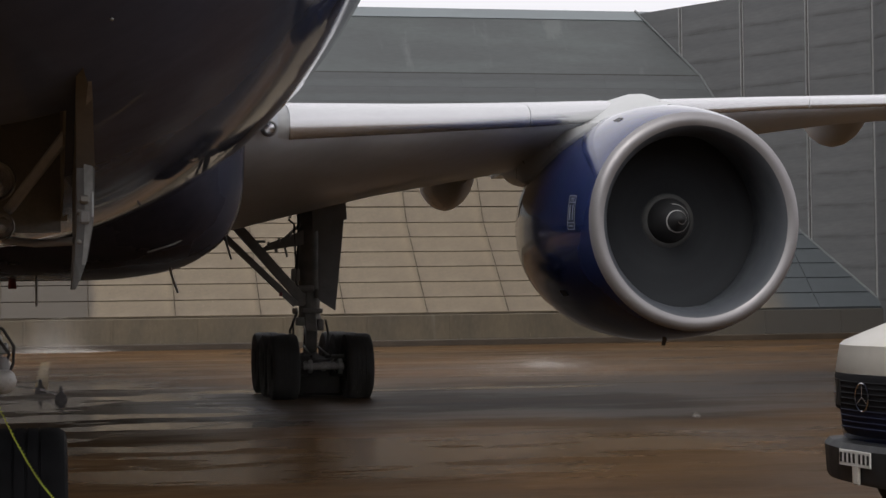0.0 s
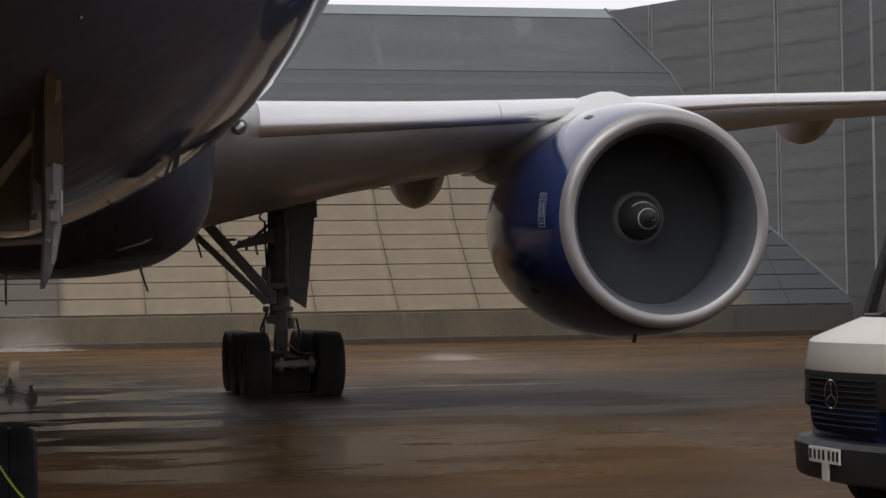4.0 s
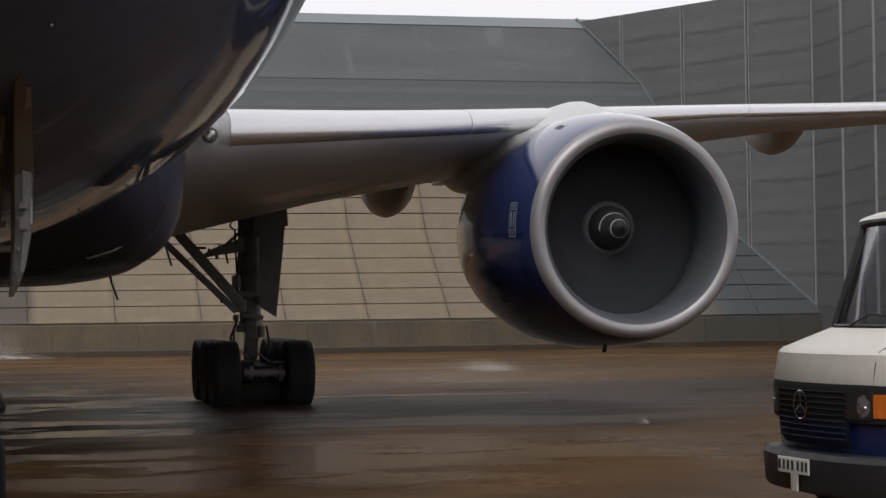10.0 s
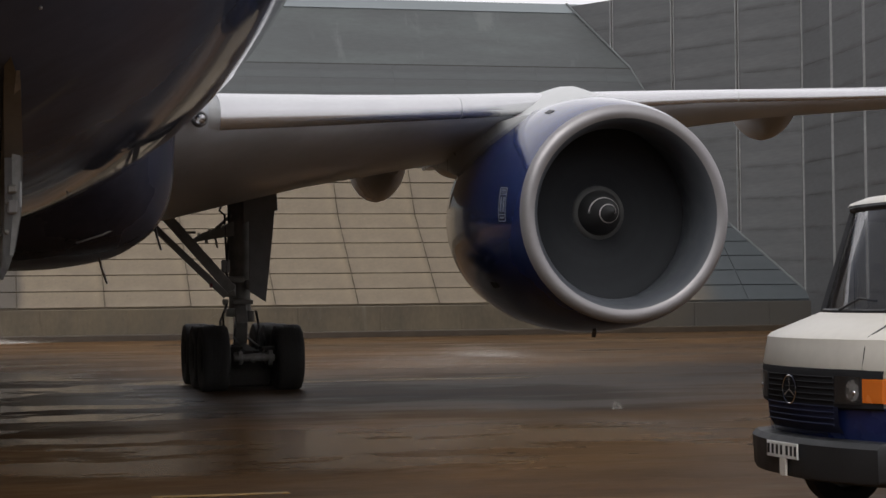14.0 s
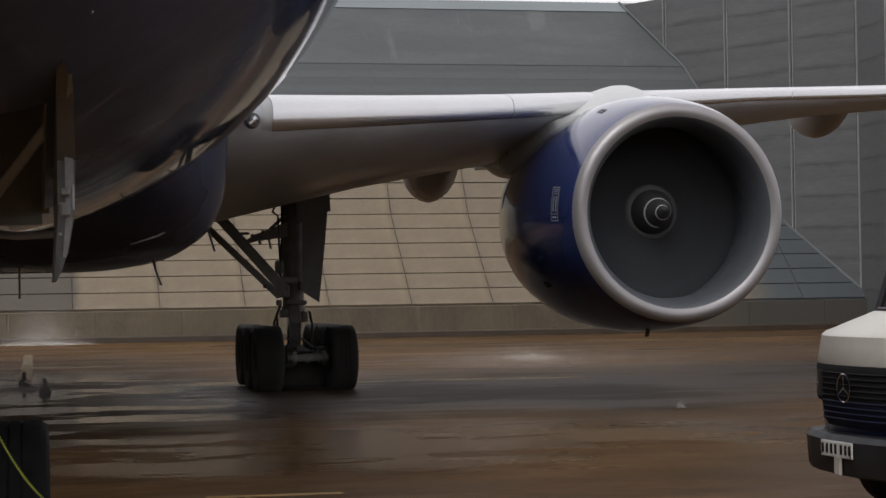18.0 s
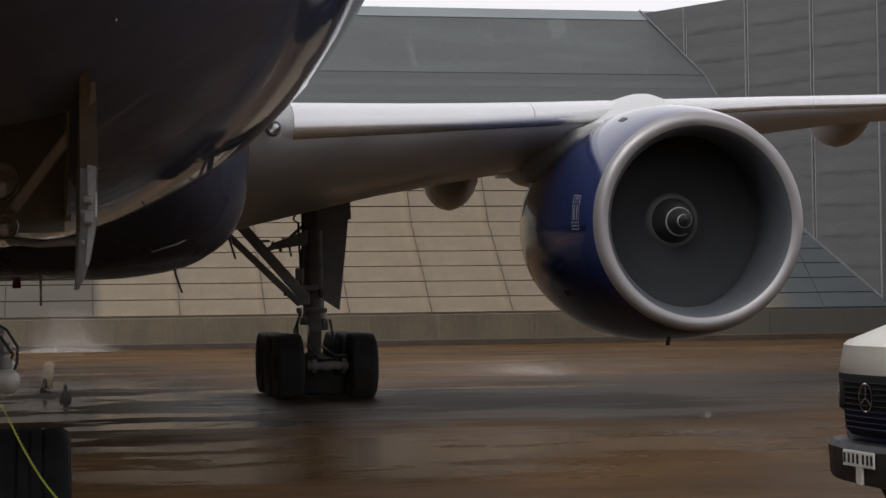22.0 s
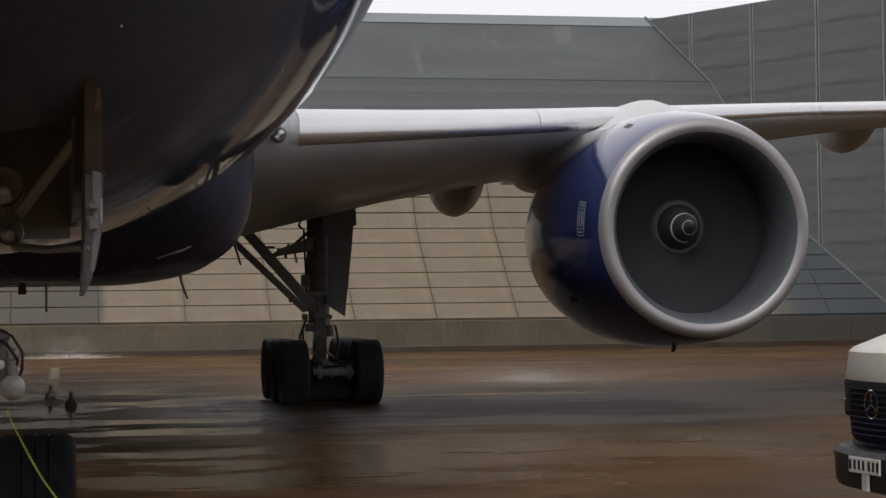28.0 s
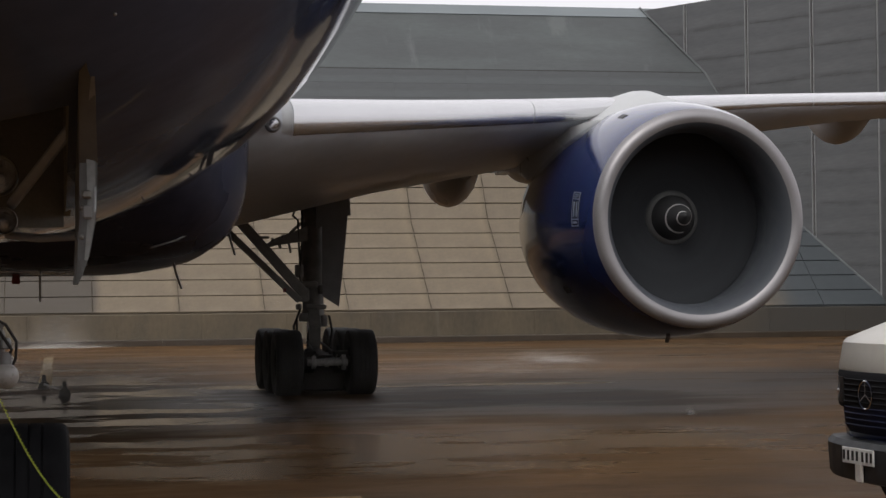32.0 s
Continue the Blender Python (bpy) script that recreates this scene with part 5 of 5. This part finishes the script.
def spray(name, count, size, spread, lift, label, seed, base=0.0):
    """A cloud of tiny four-sided drops, dense at its foot and thin above."""
    rnd = random.Random(seed)
    verts, faces = [], []
    for i in range(count):
        x, y = rnd.gauss(0, spread[0]), rnd.gauss(0, spread[1])
        clump = 0.5 + 0.5 * noise.noise(Vector((x * 1.3, y * 0.7, seed)))
        z = rnd.expovariate(1 / (lift * (0.25 + clump)))
        if z > 2.6 * lift:
            z *= rnd.random() * 2.6 * lift / z
        r = size * rnd.uniform(0.5, 1.2)
        k = len(verts)
        z += base
        verts += [(x + r, y, z), (x - r * 0.6, y + r, z), (x - r * 0.6, y - r, z), (x, y, z + r * 1.4)]
        faces += [(k, k + 1, k + 2), (k, k + 1, k + 3), (k + 1, k + 2, k + 3), (k + 2, k, k + 3)]
    me = bpy.data.meshes.new(name)
    me.from_pydata(verts, [], faces)
    me.materials.append(MIST if "mist" in name else SPRAY)
    return tagged(new(name, me), label, "spray", kind="stuff")


def drift(thing, x, y, sway, rise, speed, phase):
    rows = []
    for i in range(33):
        a = speed * i + phase
        rows.append((i, pose(x + sway * math.sin(a) + 0.4 * sway * math.sin(2.3 * a), y + 0.6 * sway * math.cos(1.3 * a), gz(y) + rise * 0.5 * (math.sin(1.7 * a) - 1), 0, 0, 12 * math.sin(0.7 * a))))
    MOVES.append((thing, rows))


drift(spray("ground_spray", 18000, 0.007, (1.6, 2.4), 0.22, "thin white spray whipped off the wet apron", 3), 11.8, 41.0, 0.5, 0.1, 1.1, 0.0)
# a streak of spray that runs about in the jet's way: (time, x, y)
RUNS = ((0, 14.0, 46.6), (1, 14.4, 47.5), (2, 13.7, 45.8), (3, 12.6, 50.5), (6, 15.9, 53.6), (7, 14.2, 46.5), (8, 13.2, 44.9), (9, 15.0, 50.4), (10, 15.0, 50.3),
        (11, 12.4, 42.9), (12, 15.9, 53.0), (13, 12.3, 41.3), (14, 14.9, 49.0), (17, 12.5, 41.6), (18, 13.8, 45.9), (19, 12.4, 41.4), (20, 16.4, 54.6), (21, 12.2, 40.5),
        (22, 12.2, 41.5), (23, 11.9, 48.2), (24, 12.0, 42.2), (27, 11.4, 37.6), (28, 11.9, 40.4), (29, 12.4, 42.8), (30, 12.1, 41.1), (31, 12.4, 40.8), (32, 14.7, 48.8))
streak = spray("spray_streak", 9000, 0.007, (0.42, 1.3), 0.13, "bright streak of spray running over the apron", 7)
MOVES.append((streak, [(t, pose(x, y, gz(y), 0, 0, 10 * math.sin(t))) for t, x, y in RUNS]))
# the small spout under the inlet, where the engine lifts water off the ground: (time, height)
spout = spray("spray_spout", 1800, 0.004, (0.035, 0.035), 0.045, "small spout of water lifted under the inlet", 9)
SPOUT = ((0, -0.03), (1, 0.0), (2, -0.13), (3, -0.13), (6, 0.0), (7, -0.04), (8, 0.0), (9, -0.06), (10, 0.0), (11, 0.0), (12, -0.02), (13, 0.0), (14, 0.0), (17, -0.04), (18, 0.0),
         (19, -0.03), (20, -0.13), (22, -0.03), (24, -0.15), (28, -0.13), (31, -0.1), (32, 0.0))
MOVES.append((spout, [(t, pose(9.93 + 0.15 * math.sin(2.1 * t), 22.1, z)) for t, z in SPOUT]))
# spray at the foot of the wall: a low bright line and the plume that it throws up: (time, x, height)
drift(spray("foot_spray", 16000, 0.010, (0.95, 0.22), 0.07, "bright line of spray along the foot of the wall", 13), 0.9, 79.7, 0.15, 0.0, 0.9, 1.0)
plume = spray("spray_plume", 76000, 0.008, (0.85, 0.4), 0.75, "plume of white spray against the wall", 5)
PLUME = ((0, 0.6, -0.4), (1, 0.9, -0.3), (2, 1.6, 0.0), (3, 0.9, -0.13), (6, 0.6, -0.5), (8, 0.4, -0.7), (10, 0.3, -0.3), (12, 0.3, -0.8), (13, 0.7, 0.0), (14, 0.3, -1.1), (17, 0.3, -1.0), (18, 0.8, -0.4),
         (19, 0.6, -0.7), (20, 1.0, 0.15), (21, 0.9, 0.0), (22, 1.1, -0.1), (23, 0.9, 0.0), (24, 1.3, 0.05), (27, 1.1, -0.6), (28, 0.8, -1.0), (29, 0.8, -0.4), (30, 0.6, 0.0), (31, 1.1, -0.3), (32, 0.6, -0.6))
MOVES.append((plume, [(t, pose(x, 79.9, gz(80) + z, 0, 0, 20 * math.sin(t))) for t, x, z in PLUME]))
drift(spray("drifting_mist", 150000, 0.0043, (2.4, 6.0), 0.7, "faint mist drifting under the belly", 11, 0.3), 0.3, 27.0, 0.3, 0.1, 0.6, 0.5)
drift(spray("low_mist", 100000, 0.006, (1.1, 2.6), 0.4, "thicker low mist below the belly", 17, 0.5), -0.7, 23.6, 0.15, 0.05, 0.5, 1.5)

motions()
